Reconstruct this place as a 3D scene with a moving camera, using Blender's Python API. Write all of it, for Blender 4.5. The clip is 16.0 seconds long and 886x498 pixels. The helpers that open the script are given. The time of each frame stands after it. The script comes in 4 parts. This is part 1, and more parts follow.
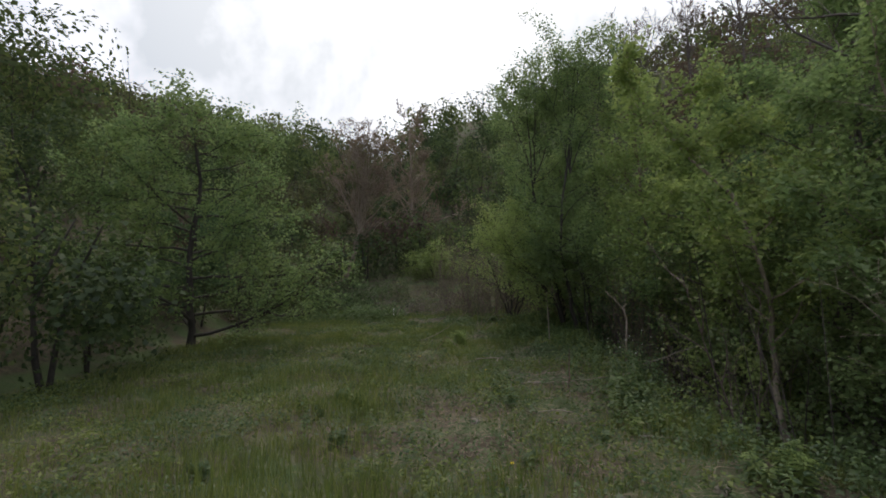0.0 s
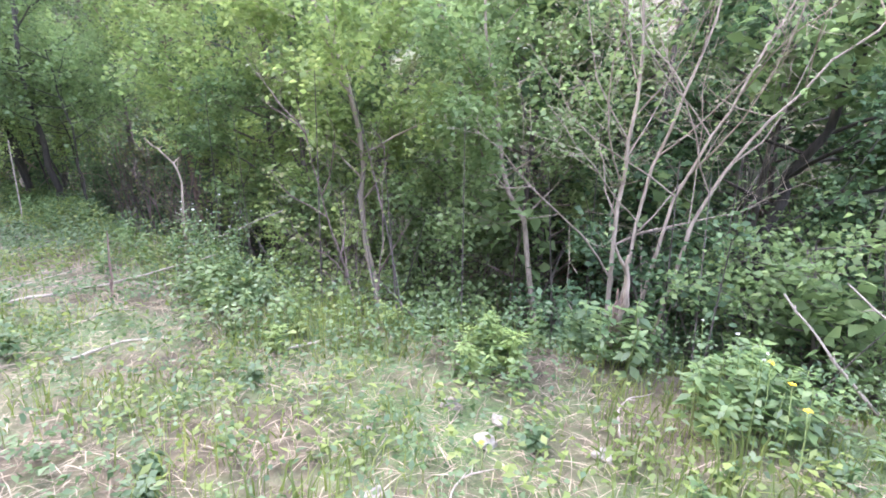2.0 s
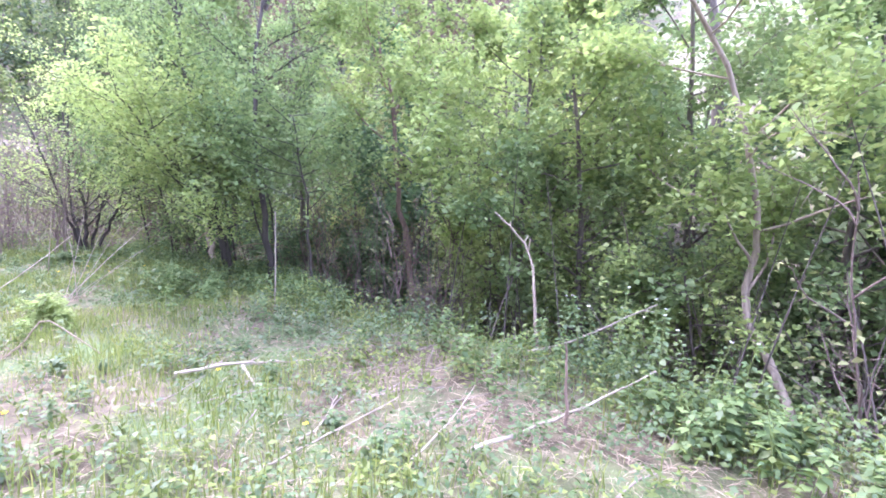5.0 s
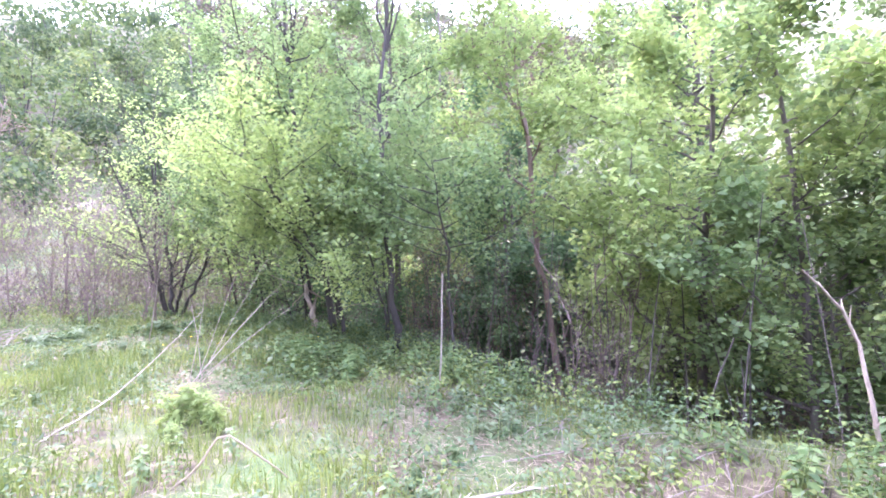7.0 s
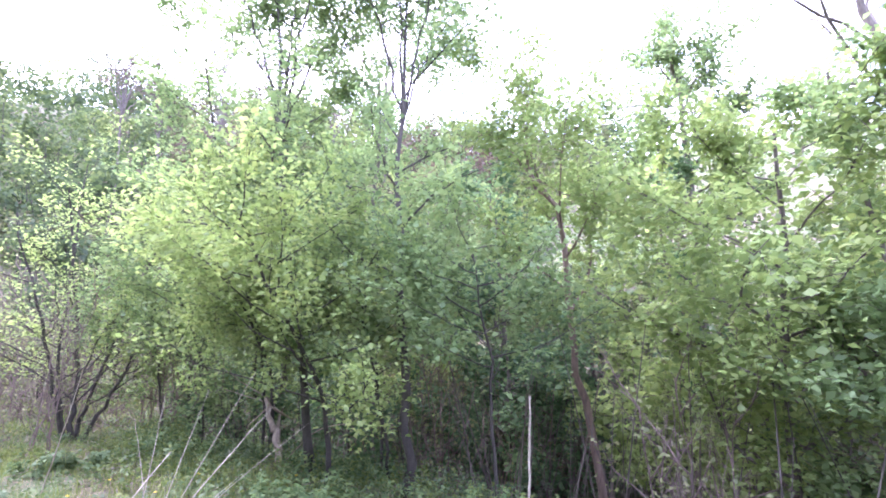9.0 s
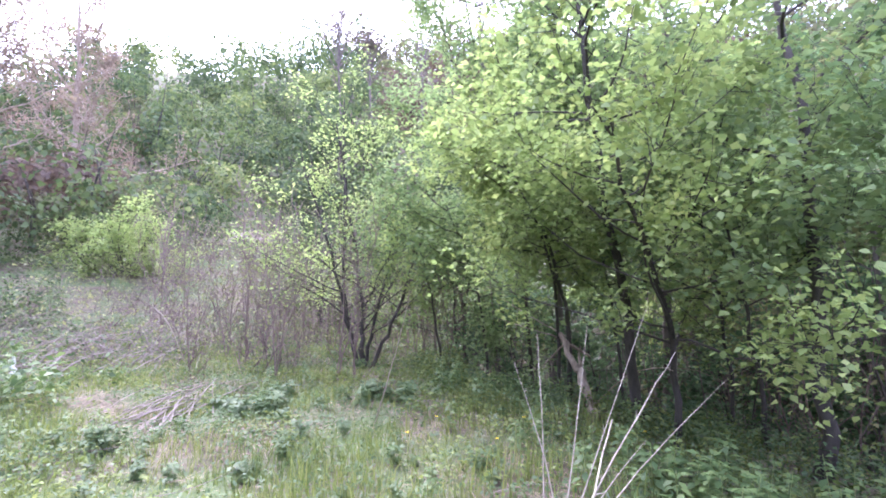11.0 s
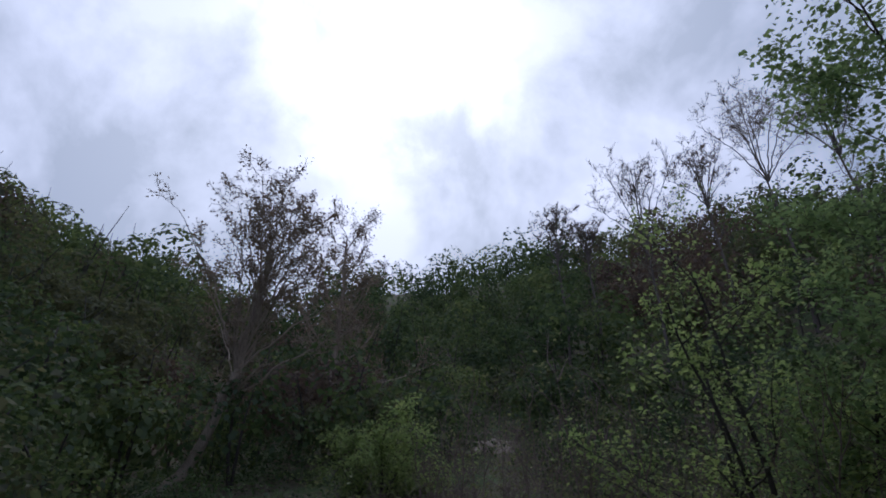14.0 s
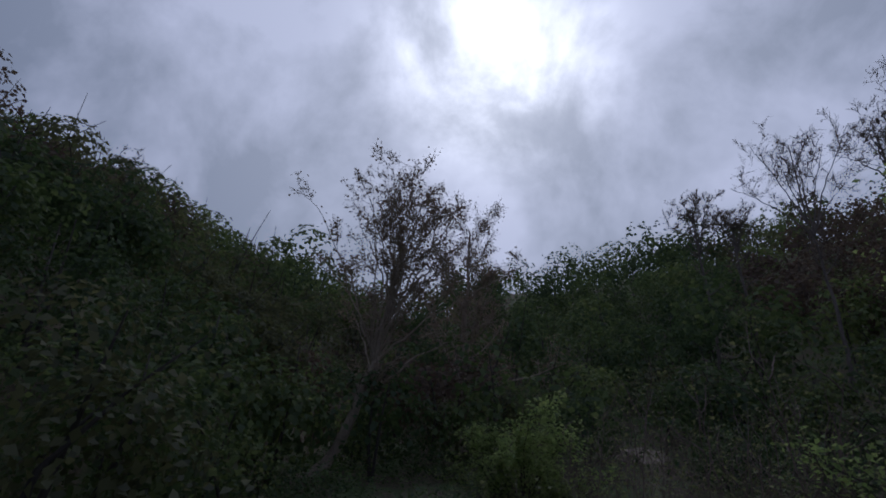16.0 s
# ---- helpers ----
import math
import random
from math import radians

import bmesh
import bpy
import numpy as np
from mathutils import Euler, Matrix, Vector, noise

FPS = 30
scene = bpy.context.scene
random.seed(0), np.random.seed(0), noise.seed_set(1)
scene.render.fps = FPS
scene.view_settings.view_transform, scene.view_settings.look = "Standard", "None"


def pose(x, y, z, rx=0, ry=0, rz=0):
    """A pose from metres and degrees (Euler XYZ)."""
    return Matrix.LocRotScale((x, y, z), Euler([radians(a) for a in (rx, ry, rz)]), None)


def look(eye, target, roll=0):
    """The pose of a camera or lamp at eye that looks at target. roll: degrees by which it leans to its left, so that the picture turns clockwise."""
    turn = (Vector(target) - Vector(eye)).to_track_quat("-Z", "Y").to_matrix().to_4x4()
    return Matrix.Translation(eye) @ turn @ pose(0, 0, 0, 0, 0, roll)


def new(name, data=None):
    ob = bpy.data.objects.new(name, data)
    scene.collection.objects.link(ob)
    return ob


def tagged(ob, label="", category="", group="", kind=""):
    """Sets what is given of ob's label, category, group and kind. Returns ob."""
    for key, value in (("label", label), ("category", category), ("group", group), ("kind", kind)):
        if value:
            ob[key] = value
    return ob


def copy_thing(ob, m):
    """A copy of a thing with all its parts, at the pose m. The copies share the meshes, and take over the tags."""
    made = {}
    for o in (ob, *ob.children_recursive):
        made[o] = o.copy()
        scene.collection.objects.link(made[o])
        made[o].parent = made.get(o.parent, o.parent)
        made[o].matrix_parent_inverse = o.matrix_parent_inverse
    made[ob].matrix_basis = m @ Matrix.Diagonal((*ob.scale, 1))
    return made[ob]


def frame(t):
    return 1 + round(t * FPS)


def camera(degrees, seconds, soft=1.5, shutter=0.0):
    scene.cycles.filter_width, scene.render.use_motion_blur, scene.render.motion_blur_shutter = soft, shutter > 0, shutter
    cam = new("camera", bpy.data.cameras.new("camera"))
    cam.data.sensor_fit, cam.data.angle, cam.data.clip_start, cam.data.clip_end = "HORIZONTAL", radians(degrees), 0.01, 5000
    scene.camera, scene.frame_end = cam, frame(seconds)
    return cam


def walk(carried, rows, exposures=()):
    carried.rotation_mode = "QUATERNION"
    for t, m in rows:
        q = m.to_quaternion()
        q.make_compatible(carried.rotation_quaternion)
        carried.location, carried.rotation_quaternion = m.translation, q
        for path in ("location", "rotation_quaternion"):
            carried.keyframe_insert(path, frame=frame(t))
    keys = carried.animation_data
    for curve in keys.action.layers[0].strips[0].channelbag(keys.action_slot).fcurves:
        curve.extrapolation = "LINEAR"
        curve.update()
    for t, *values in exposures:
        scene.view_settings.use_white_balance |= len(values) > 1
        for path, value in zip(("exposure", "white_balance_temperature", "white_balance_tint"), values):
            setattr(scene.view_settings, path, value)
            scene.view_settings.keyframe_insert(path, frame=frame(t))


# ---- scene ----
cam = camera(83.76, 16.0, soft=1.8)
PATH = [
    (0, -0.137, -0.018, 1.57, 93.34, 1.31, 0.76),
    (0.5, 0.143, 0.761, 1.463, 90.69, -0.07, -30.63),
    (1, 0.124, 1.281, 1.352, 81.98, -4.61, -49.28),
    (1.5, -0.054, 1.76, 1.437, 78.76, -3.24, -55.65),
    (2, -0.251, 2.32, 1.383, 77.47, -1.76, -55.35),
    (2.5, -0.538, 2.962, 1.358, 80.46, -1.77, -47.94),
    (3, -0.699, 3.543, 1.362, 82.87, -1.31, -50.55),
    (5.5, -1.301, 6.044, 1.344, 86.05, -1.55, -49.78),
    (6, -1.411, 6.462, 1.381, 88.94, 1.41, -49.07),
    (6.5, -1.419, 6.95, 1.443, 88.39, 5.13, -50.15),
    (7, -1.461, 7.485, 1.437, 89.93, 0.09, -46.63),
    (7.5, -1.495, 7.913, 1.539, 93.47, 2.29, -45.7),
    (8, -1.429, 8.416, 1.571, 99.92, 3.17, -47.89),
    (8.5, -1.388, 8.906, 1.513, 100.41, -3.42, -55.37),
    (9, -1.319, 9.213, 1.507, 101.52, -0.72, -55.61),
    (9.5, -1.079, 9.791, 1.476, 96.83, 3.5, -46.79),
    (10, -1.17, 10.258, 1.407, 94.01, -1.49, -32.64),
    (12.5, -1.75, 12.5, 1.52, 93.56, 1.6, -36.69),
    (13, -1.96, 13.05, 1.52, 105.03, 0.63, -26.28),
    (13.5, -2.26, 13.62, 1.52, 111.81, -0.22, -19.46),
    (14, -2.41, 13.92, 1.52, 116.51, -1.1, -11.65),
    (14.5, -2.55, 14.15, 1.52, 117.28, 1.44, 6.92),
    (15, -2.7, 14.36, 1.52, 113.62, -0.51, 25.37),
    (15.5, -2.85, 14.56, 1.52, 113.68, -0.36, 17.29),
    (16, -2.95, 14.77, 1.52, 115.93, -5.62, 0.45),
]
EXPO = [(0, -0.3, 7500, 8), (0.5, 0.58, 7000, 0), (1, 1.82, 6550, 9), (1.5, 2.4, 6450, 14), (2.5, 2.85, 6000, 26), (3.2, 3.02, 5900, 33), (5.5, 3.13, 5900, 34), (7, 3.33, 5950, 35), (8, 3.15, 5950, 34), (9, 3.03, 5950, 33), (10, 2.8, 5950, 31),
        (12.5, 2.72, 5900, 33), (13, 2.45, 5850, 30), (13.5, 1.72, 6150, 20), (13.7, 0.9, 6200, 14), (14, -1.0, 5950, 14), (14.3, -1.58, 5850, 14), (14.5, -1.62, 5850, 14), (16, -1.82, 5850, 15)]
walk(cam, [(r[0], pose(*r[1:])) for r in PATH], EXPO)

# ---- sky and sun: broken overcast, the sun glowing through cloud ahead ----
SUN_DIR = Vector((0.02, 0.675, 0.735)).normalized()
world = bpy.data.worlds.new("overcast_sky")
scene.world = world
world.use_nodes = True
wt = world.node_tree
wt.nodes.clear()


def wn(kind, **vals):
    n = wt.nodes.new(kind)
    for k, v in vals.items():
        n.inputs[k.replace("_", " ")].default_value = v
    return n


def wmath(op, a, b=None):
    n = wt.nodes.new("ShaderNodeMath")
    n.operation = op
    for i, s in enumerate((a, b)):
        if s is None:
            continue
        if isinstance(s, (int, float)):
            n.inputs[i].default_value = s
        else:
            wt.links.new(s, n.inputs[i])
    return n.outputs[0]


coord = wn("ShaderNodeTexCoord")
norm = wt.nodes.new("ShaderNodeVectorMath")
norm.operation = "NORMALIZE"
wt.links.new(coord.outputs["Generated"], norm.inputs[0])
dome = wt.nodes.new("ShaderNodeMapping")
dome.inputs["Scale"].default_value = (1.0, 1.0, 0.9)
wt.links.new(norm.outputs[0], dome.inputs["Vector"])
cloud = wn("ShaderNodeTexNoise", Scale=3.7, Detail=9.0, Roughness=0.56, Distortion=0.15)
wt.links.new(dome.outputs[0], cloud.inputs["Vector"])
ramp = wt.nodes.new("ShaderNodeValToRGB")
ramp.color_ramp.elements[0].position, ramp.color_ramp.elements[0].color = 0.40, (0.42, 0.535, 0.78, 1)
ramp.color_ramp.elements[1].position, ramp.color_ramp.elements[1].color = 0.61, (1.16, 1.27, 1.66, 1)
wt.links.new(cloud.outputs["Fac"], ramp.inputs[0])
dot = wt.nodes.new("ShaderNodeVectorMath")
dot.operation = "DOT_PRODUCT"
dot.inputs[1].default_value = SUN_DIR
wt.links.new(norm.outputs[0], dot.inputs[0])
facing = wmath("MAXIMUM", dot.outputs["Value"], 0.0)
holes = wmath("POWER", wmath("MULTIPLY", cloud.outputs["Fac"], 1.75), 3.0)
glow = wmath("MULTIPLY", wmath("POWER", facing, 90.0), 5.5)
wide = wmath("MULTIPLY", wmath("POWER", facing, 3.0), 0.95)
glows = wmath("ADD", wmath("MULTIPLY", glow, holes), wide)
addc = wt.nodes.new("ShaderNodeMixRGB")
addc.blend_type = "ADD"
addc.inputs[0].default_value = 1.0
wt.links.new(ramp.outputs[0], addc.inputs[1])
wt.links.new(glows, addc.inputs[2])
sky = wt.nodes.new("ShaderNodeTexSky")
sky.sky_type = "NISHITA"
sky.sun_disc = False
sky.sun_elevation = math.asin(SUN_DIR.z)
sky.sun_rotation = math.atan2(SUN_DIR.x, SUN_DIR.y)
bg_sky = wn("ShaderNodeBackground", Strength=0.05)
bg_cloud = wn("ShaderNodeBackground", Strength=1.0)
wt.links.new(sky.outputs[0], bg_sky.inputs["Color"])
wt.links.new(addc.outputs[0], bg_cloud.inputs["Color"])
mixw = wn("ShaderNodeMixShader", Fac=0.9)
wt.links.new(bg_sky.outputs[0], mixw.inputs[1])
wt.links.new(bg_cloud.outputs[0], mixw.inputs[2])
outw = wn("ShaderNodeOutputWorld")
wt.links.new(mixw.outputs[0], outw.inputs[0])

sun_data = bpy.data.lights.new("sun", "SUN")
sun_data.energy, sun_data.angle, sun_data.color = 1.2, radians(14), (1.0, 0.95, 0.86)
sun = new("sun", sun_data)
sun.matrix_world = look(SUN_DIR * 100, (0, 0, 0))


# ---- materials ----
def nodes_of(name):
    m = bpy.data.materials.new(name)
    m.use_nodes = True
    nt = m.node_tree
    nt.nodes.clear()
    return m, nt, nt.nodes.new("ShaderNodeOutputMaterial")


def put(nt, kind, **vals):
    n = nt.nodes.new(kind)
    for k, v in vals.items():
        n.inputs[k.replace("_", " ")].default_value = v
    return n


def ramp_of(nt, stops):
    n = nt.nodes.new("ShaderNodeValToRGB")
    el = n.color_ramp.elements
    while len(el) < len(stops):
        el.new(0.5)
    for e, (p, c) in zip(el, stops):
        e.position, e.color = p, (*c, 1)
    return n


def leaf_material(name, dark, mid, light, through_light=0.35, gloss=0.03):
    m, nt, out = nodes_of(name)
    geo = nt.nodes.new("ShaderNodeNewGeometry")
    tc = nt.nodes.new("ShaderNodeTexCoord")
    patch = put(nt, "ShaderNodeTexNoise", Scale=1.3, Detail=2.0)
    nt.links.new(tc.outputs["Object"], patch.inputs["Vector"])
    add = nt.nodes.new("ShaderNodeMath")
    add.operation = "MULTIPLY_ADD"
    add.inputs[1].default_value = 0.55
    nt.links.new(geo.outputs["Random Per Island"], add.inputs[0])
    half = nt.nodes.new("ShaderNodeMath")
    half.operation = "MULTIPLY_ADD"
    half.inputs[1].default_value, half.inputs[2].default_value = 0.9, -0.22
    nt.links.new(patch.outputs["Fac"], half.inputs[0])
    nt.links.new(half.outputs[0], add.inputs[2])
    rp = ramp_of(nt, [(0.1, dark), (0.5, mid), (0.95, light)])
    nt.links.new(add.outputs[0], rp.inputs[0])
    dif = put(nt, "ShaderNodeBsdfDiffuse", Roughness=0.6)
    tra = put(nt, "ShaderNodeBsdfTranslucent")
    glo = put(nt, "ShaderNodeBsdfGlossy", Roughness=0.6)
    nt.links.new(rp.outputs[0], dif.inputs["Color"])
    nt.links.new(rp.outputs[0], tra.inputs["Color"])
    m1, m2 = put(nt, "ShaderNodeMixShader", Fac=through_light), put(nt, "ShaderNodeMixShader", Fac=gloss)
    nt.links.new(dif.outputs[0], m1.inputs[1])
    nt.links.new(tra.outputs[0], m1.inputs[2])
    nt.links.new(m1.outputs[0], m2.inputs[1])
    nt.links.new(glo.outputs[0], m2.inputs[2])
    nt.links.new(m2.outputs[0], out.inputs[0])
    return m


def rough_material(name, dark, light, scale=6.0, stretch=(1, 1, 1), rough=0.9, bump=0.4, fine=40.0, island=0.0):
    m, nt, out = nodes_of(name)
    tc = nt.nodes.new("ShaderNodeTexCoord")
    mp = nt.nodes.new("ShaderNodeMapping")
    mp.inputs["Scale"].default_value = stretch
    nt.links.new(tc.outputs["Object"], mp.inputs["Vector"])
    big = put(nt, "ShaderNodeTexNoise", Scale=scale, Detail=6.0, Roughness=0.65)
    small = put(nt, "ShaderNodeTexNoise", Scale=fine, Detail=4.0)
    nt.links.new(mp.outputs[0], big.inputs["Vector"])
    nt.links.new(mp.outputs[0], small.inputs["Vector"])
    mixf = nt.nodes.new("ShaderNodeMath")
    mixf.operation = "MULTIPLY_ADD"
    mixf.inputs[1].default_value = 0.4
    nt.links.new(small.outputs["Fac"], mixf.inputs[0])
    sc = nt.nodes.new("ShaderNodeMath")
    sc.operation = "MULTIPLY"
    sc.inputs[1].default_value = 0.6
    nt.links.new(big.outputs["Fac"], sc.inputs[0])
    nt.links.new(sc.outputs[0], mixf.inputs[2])
    fac = mixf.outputs[0]
    if island:
        geo = nt.nodes.new("ShaderNodeNewGeometry")
        isl = nt.nodes.new("ShaderNodeMath")
        isl.operation = "MULTIPLY_ADD"
        isl.inputs[1].default_value = island
        nt.links.new(geo.outputs["Random Per Island"], isl.inputs[0])
        off = nt.nodes.new("ShaderNodeMath")
        off.operation = "SUBTRACT"
        off.inputs[1].default_value = island / 2
        nt.links.new(fac, off.inputs[0])
        nt.links.new(off.outputs[0], isl.inputs[2])
        fac = isl.outputs[0]
    rp = ramp_of(nt, [(0.3, dark), (0.7, light)])
    nt.links.new(fac, rp.inputs[0])
    p = put(nt, "ShaderNodeBsdfPrincipled", Roughness=rough)
    nt.links.new(rp.outputs[0], p.inputs["Base Color"])
    bp = put(nt, "ShaderNodeBump", Strength=bump, Distance=0.02)
    nt.links.new(fac, bp.inputs["Height"])
    nt.links.new(bp.outputs[0], p.inputs["Normal"])
    nt.links.new(p.outputs[0], out.inputs[0])
    return m


LEAF_FRESH = leaf_material("fresh_yellow_green_leaf", (0.182, 0.265, 0.085), (0.292, 0.385, 0.128), (0.40, 0.46, 0.168), 0.55)
LEAF_MID = leaf_material("spring_green_leaf", (0.135, 0.21, 0.084), (0.218, 0.315, 0.124), (0.32, 0.40, 0.165), 0.53)
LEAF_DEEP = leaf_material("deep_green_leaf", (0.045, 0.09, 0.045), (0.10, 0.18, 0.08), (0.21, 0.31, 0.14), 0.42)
LEAF_RUSSET = leaf_material("russet_bud_leaf", (0.16, 0.115, 0.09), (0.27, 0.195, 0.15), (0.37, 0.31, 0.2), 0.4)
LEAF_OLIVE = leaf_material("olive_young_leaf", (0.10, 0.12, 0.055), (0.20, 0.22, 0.095), (0.34, 0.34, 0.15), 0.4)
# Darker copies of the leaf colours: shade among the slope trees is painted in
WOOD_SHADED_DEEP = leaf_material("shaded_woodland_deep_leaf", (0.030, 0.055, 0.023), (0.066, 0.106, 0.040), (0.138, 0.186, 0.068), 0.4)
WOOD_SHADED_MID = leaf_material("shaded_woodland_green_leaf", (0.049, 0.084, 0.030), (0.103, 0.150, 0.051), (0.208, 0.248, 0.091), 0.42)
WOOD_SHADED_FRESH = leaf_material("shaded_woodland_yellow_green_leaf", (0.069, 0.107, 0.034), (0.150, 0.202, 0.065), (0.275, 0.301, 0.107), 0.45)
WOOD_SHADED_OLIVE = leaf_material("shaded_woodland_olive_leaf", (0.060, 0.069, 0.034), (0.120, 0.129, 0.060), (0.206, 0.206, 0.095), 0.4)
WOOD_SHADED_RUSSET = leaf_material("shaded_woodland_russet_leaf", (0.073, 0.052, 0.040), (0.138, 0.095, 0.073), (0.206, 0.163, 0.103), 0.35)
GRASS_MAT = leaf_material("meadow_grass", (0.08, 0.12, 0.028), (0.155, 0.205, 0.05), (0.28, 0.295, 0.095), 0.4, 0.03)
WEED_MAT = leaf_material("weed_leaf", (0.045, 0.095, 0.035), (0.09, 0.15, 0.055), (0.16, 0.22, 0.09), 0.35, 0.04)
NETTLE_MAT = leaf_material("nettle_leaf", (0.055, 0.11, 0.035), (0.115, 0.185, 0.055), (0.20, 0.27, 0.09), 0.35, 0.05)
SILVER_MAT = leaf_material("grey_green_leaf", (0.075, 0.115, 0.055), (0.125, 0.175, 0.085), (0.195, 0.245, 0.135), 0.3, 0.04)
FRESH_WEED_MAT = leaf_material("fresh_weed_leaf", (0.088, 0.13, 0.033), (0.17, 0.225, 0.058), (0.275, 0.315, 0.098), 0.4, 0.03)
IVY_MAT = leaf_material("dark_ivy_leaf", (0.022, 0.048, 0.022), (0.055, 0.10, 0.042), (0.13, 0.20, 0.085), 0.3, 0.04)
STRAW_MAT = rough_material("dry_straw", (0.13, 0.095, 0.065), (0.34, 0.275, 0.195), 3, bump=0.2, island=0.8)
DEAD_MAT = rough_material("bleached_dead_wood", (0.15, 0.12, 0.095), (0.40, 0.345, 0.285), 8, (1, 1, 1), bump=0.5, island=0.3)
BARK_GREY = rough_material("grey_brown_bark", (0.055, 0.046, 0.042), (0.20, 0.165, 0.145), 9, (1, 1, 0.25), bump=0.8, island=0.2)
BARK_RED = rough_material("reddish_bark", (0.08, 0.055, 0.045), (0.27, 0.185, 0.15), 9, (1, 1, 0.25), bump=0.8)
BARK_DARK = rough_material("dark_wet_bark", (0.02, 0.018, 0.017), (0.09, 0.075, 0.065), 9, (1, 1, 0.25), bump=0.8)
BARK_PALE = rough_material("pale_bare_bark", (0.17, 0.13, 0.10), (0.42, 0.34, 0.27), 10, (1, 1, 0.25), bump=0.6)
TWIG_BROWN = rough_material("brown_thin_twigs", (0.075, 0.052, 0.048), (0.22, 0.16, 0.14), 5, bump=0.3, island=0.6)
BRUSH_MAT = rough_material("grey_cut_brush", (0.09, 0.075, 0.065), (0.28, 0.235, 0.205), 8, bump=0.4, island=0.5)
STONE_MAT = rough_material("pale_limestone", (0.11, 0.10, 0.08), (0.37, 0.335, 0.285), 7, bump=0.9, fine=45)
PETAL_MAT = rough_material("yellow_petal", (0.75, 0.55, 0.03), (0.85, 0.68, 0.05), 9, bump=0.1)
WHITE_MAT = rough_material("white_petal", (0.7, 0.7, 0.66), (0.82, 0.82, 0.78), 9, bump=0.1)
FRESH_STEM = rough_material("green_stem", (0.13, 0.2, 0.06), (0.3, 0.36, 0.14), 5, bump=0.1, island=0.4)


def ground_material():
    m, nt, out = nodes_of("meadow_soil")
    tc = nt.nodes.new("ShaderNodeTexCoord")
    a = put(nt, "ShaderNodeTexNoise", Scale=0.9, Detail=5.0, Roughness=0.6)
    b = put(nt, "ShaderNodeTexNoise", Scale=9.0, Detail=8.0, Roughness=0.7)
    c = put(nt, "ShaderNodeTexNoise", Scale=70.0, Detail=4.0)
    for n in (a, b, c):
        nt.links.new(tc.outputs["Object"], n.inputs["Vector"])
    soil = ramp_of(nt, [(0.3, (0.035, 0.026, 0.018)), (0.55, (0.115, 0.093, 0.058)), (0.75, (0.22, 0.182, 0.115))])
    nt.links.new(b.outputs["Fac"], soil.inputs[0])
    moss = ramp_of(nt, [(0.3, (0.035, 0.06, 0.02)), (0.7, (0.12, 0.17, 0.06))])
    nt.links.new(c.outputs["Fac"], moss.inputs[0])
    fac = ramp_of(nt, [(0.44, (0, 0, 0)), (0.6, (1, 1, 1))])
    nt.links.new(a.outputs["Fac"], fac.inputs[0])
    mx = nt.nodes.new("ShaderNodeMixRGB")
    nt.links.new(fac.outputs[0], mx.inputs[0])
    nt.links.new(soil.outputs[0], mx.inputs[1])
    nt.links.new(moss.outputs[0], mx.inputs[2])
    p = put(nt, "ShaderNodeBsdfPrincipled", Roughness=0.95)
    nt.links.new(mx.outputs[0], p.inputs["Base Color"])
    bp = put(nt, "ShaderNodeBump", Strength=0.8, Distance=0.04)
    nt.links.new(b.outputs["Fac"], bp.inputs["Height"])
    nt.links.new(bp.outputs[0], p.inputs["Normal"])
    nt.links.new(p.outputs[0], out.inputs[0])
    return m


GROUND_MAT = ground_material()
SAND_MAT = rough_material("bare_sandy_soil", (0.13, 0.10, 0.075), (0.36, 0.30, 0.24), 2.5, bump=0.8, fine=12)

# ---- mesh tools ----
rng = np.random.default_rng(7)


def smooth01(t):
    t = np.clip(t, 0, 1)
    return t * t * (3 - 2 * t)


def unit(a):
    return a / np.maximum(np.linalg.norm(a, axis=-1, keepdims=True), 1e-9)


def make_mesh(name, verts, quads=None, tris=None, material=None, smooth=False):
    me = bpy.data.meshes.new(name)
    quads = np.zeros((0, 4), int) if quads is None or len(quads) == 0 else np.asarray(quads)
    tris = np.zeros((0, 3), int) if tris is None or len(tris) == 0 else np.asarray(tris)
    me.vertices.add(len(verts))
    me.vertices.foreach_set("co", np.ascontiguousarray(verts, dtype=np.float32).ravel())
    nq, nt = len(quads), len(tris)
    me.loops.add(nq * 4 + nt * 3)
    me.loops.foreach_set("vertex_index", np.concatenate([quads.ravel(), tris.ravel()]).astype(np.int32))
    me.polygons.add(nq + nt)
    me.polygons.foreach_set("loop_start", np.concatenate([np.arange(nq) * 4, nq * 4 + np.arange(nt) * 3]).astype(np.int32))
    if smooth:
        me.polygons.foreach_set("use_smooth", np.ones(nq + nt, dtype=bool))
    me.update(calc_edges=True)
    if material:
        me.materials.append(material)
    return me


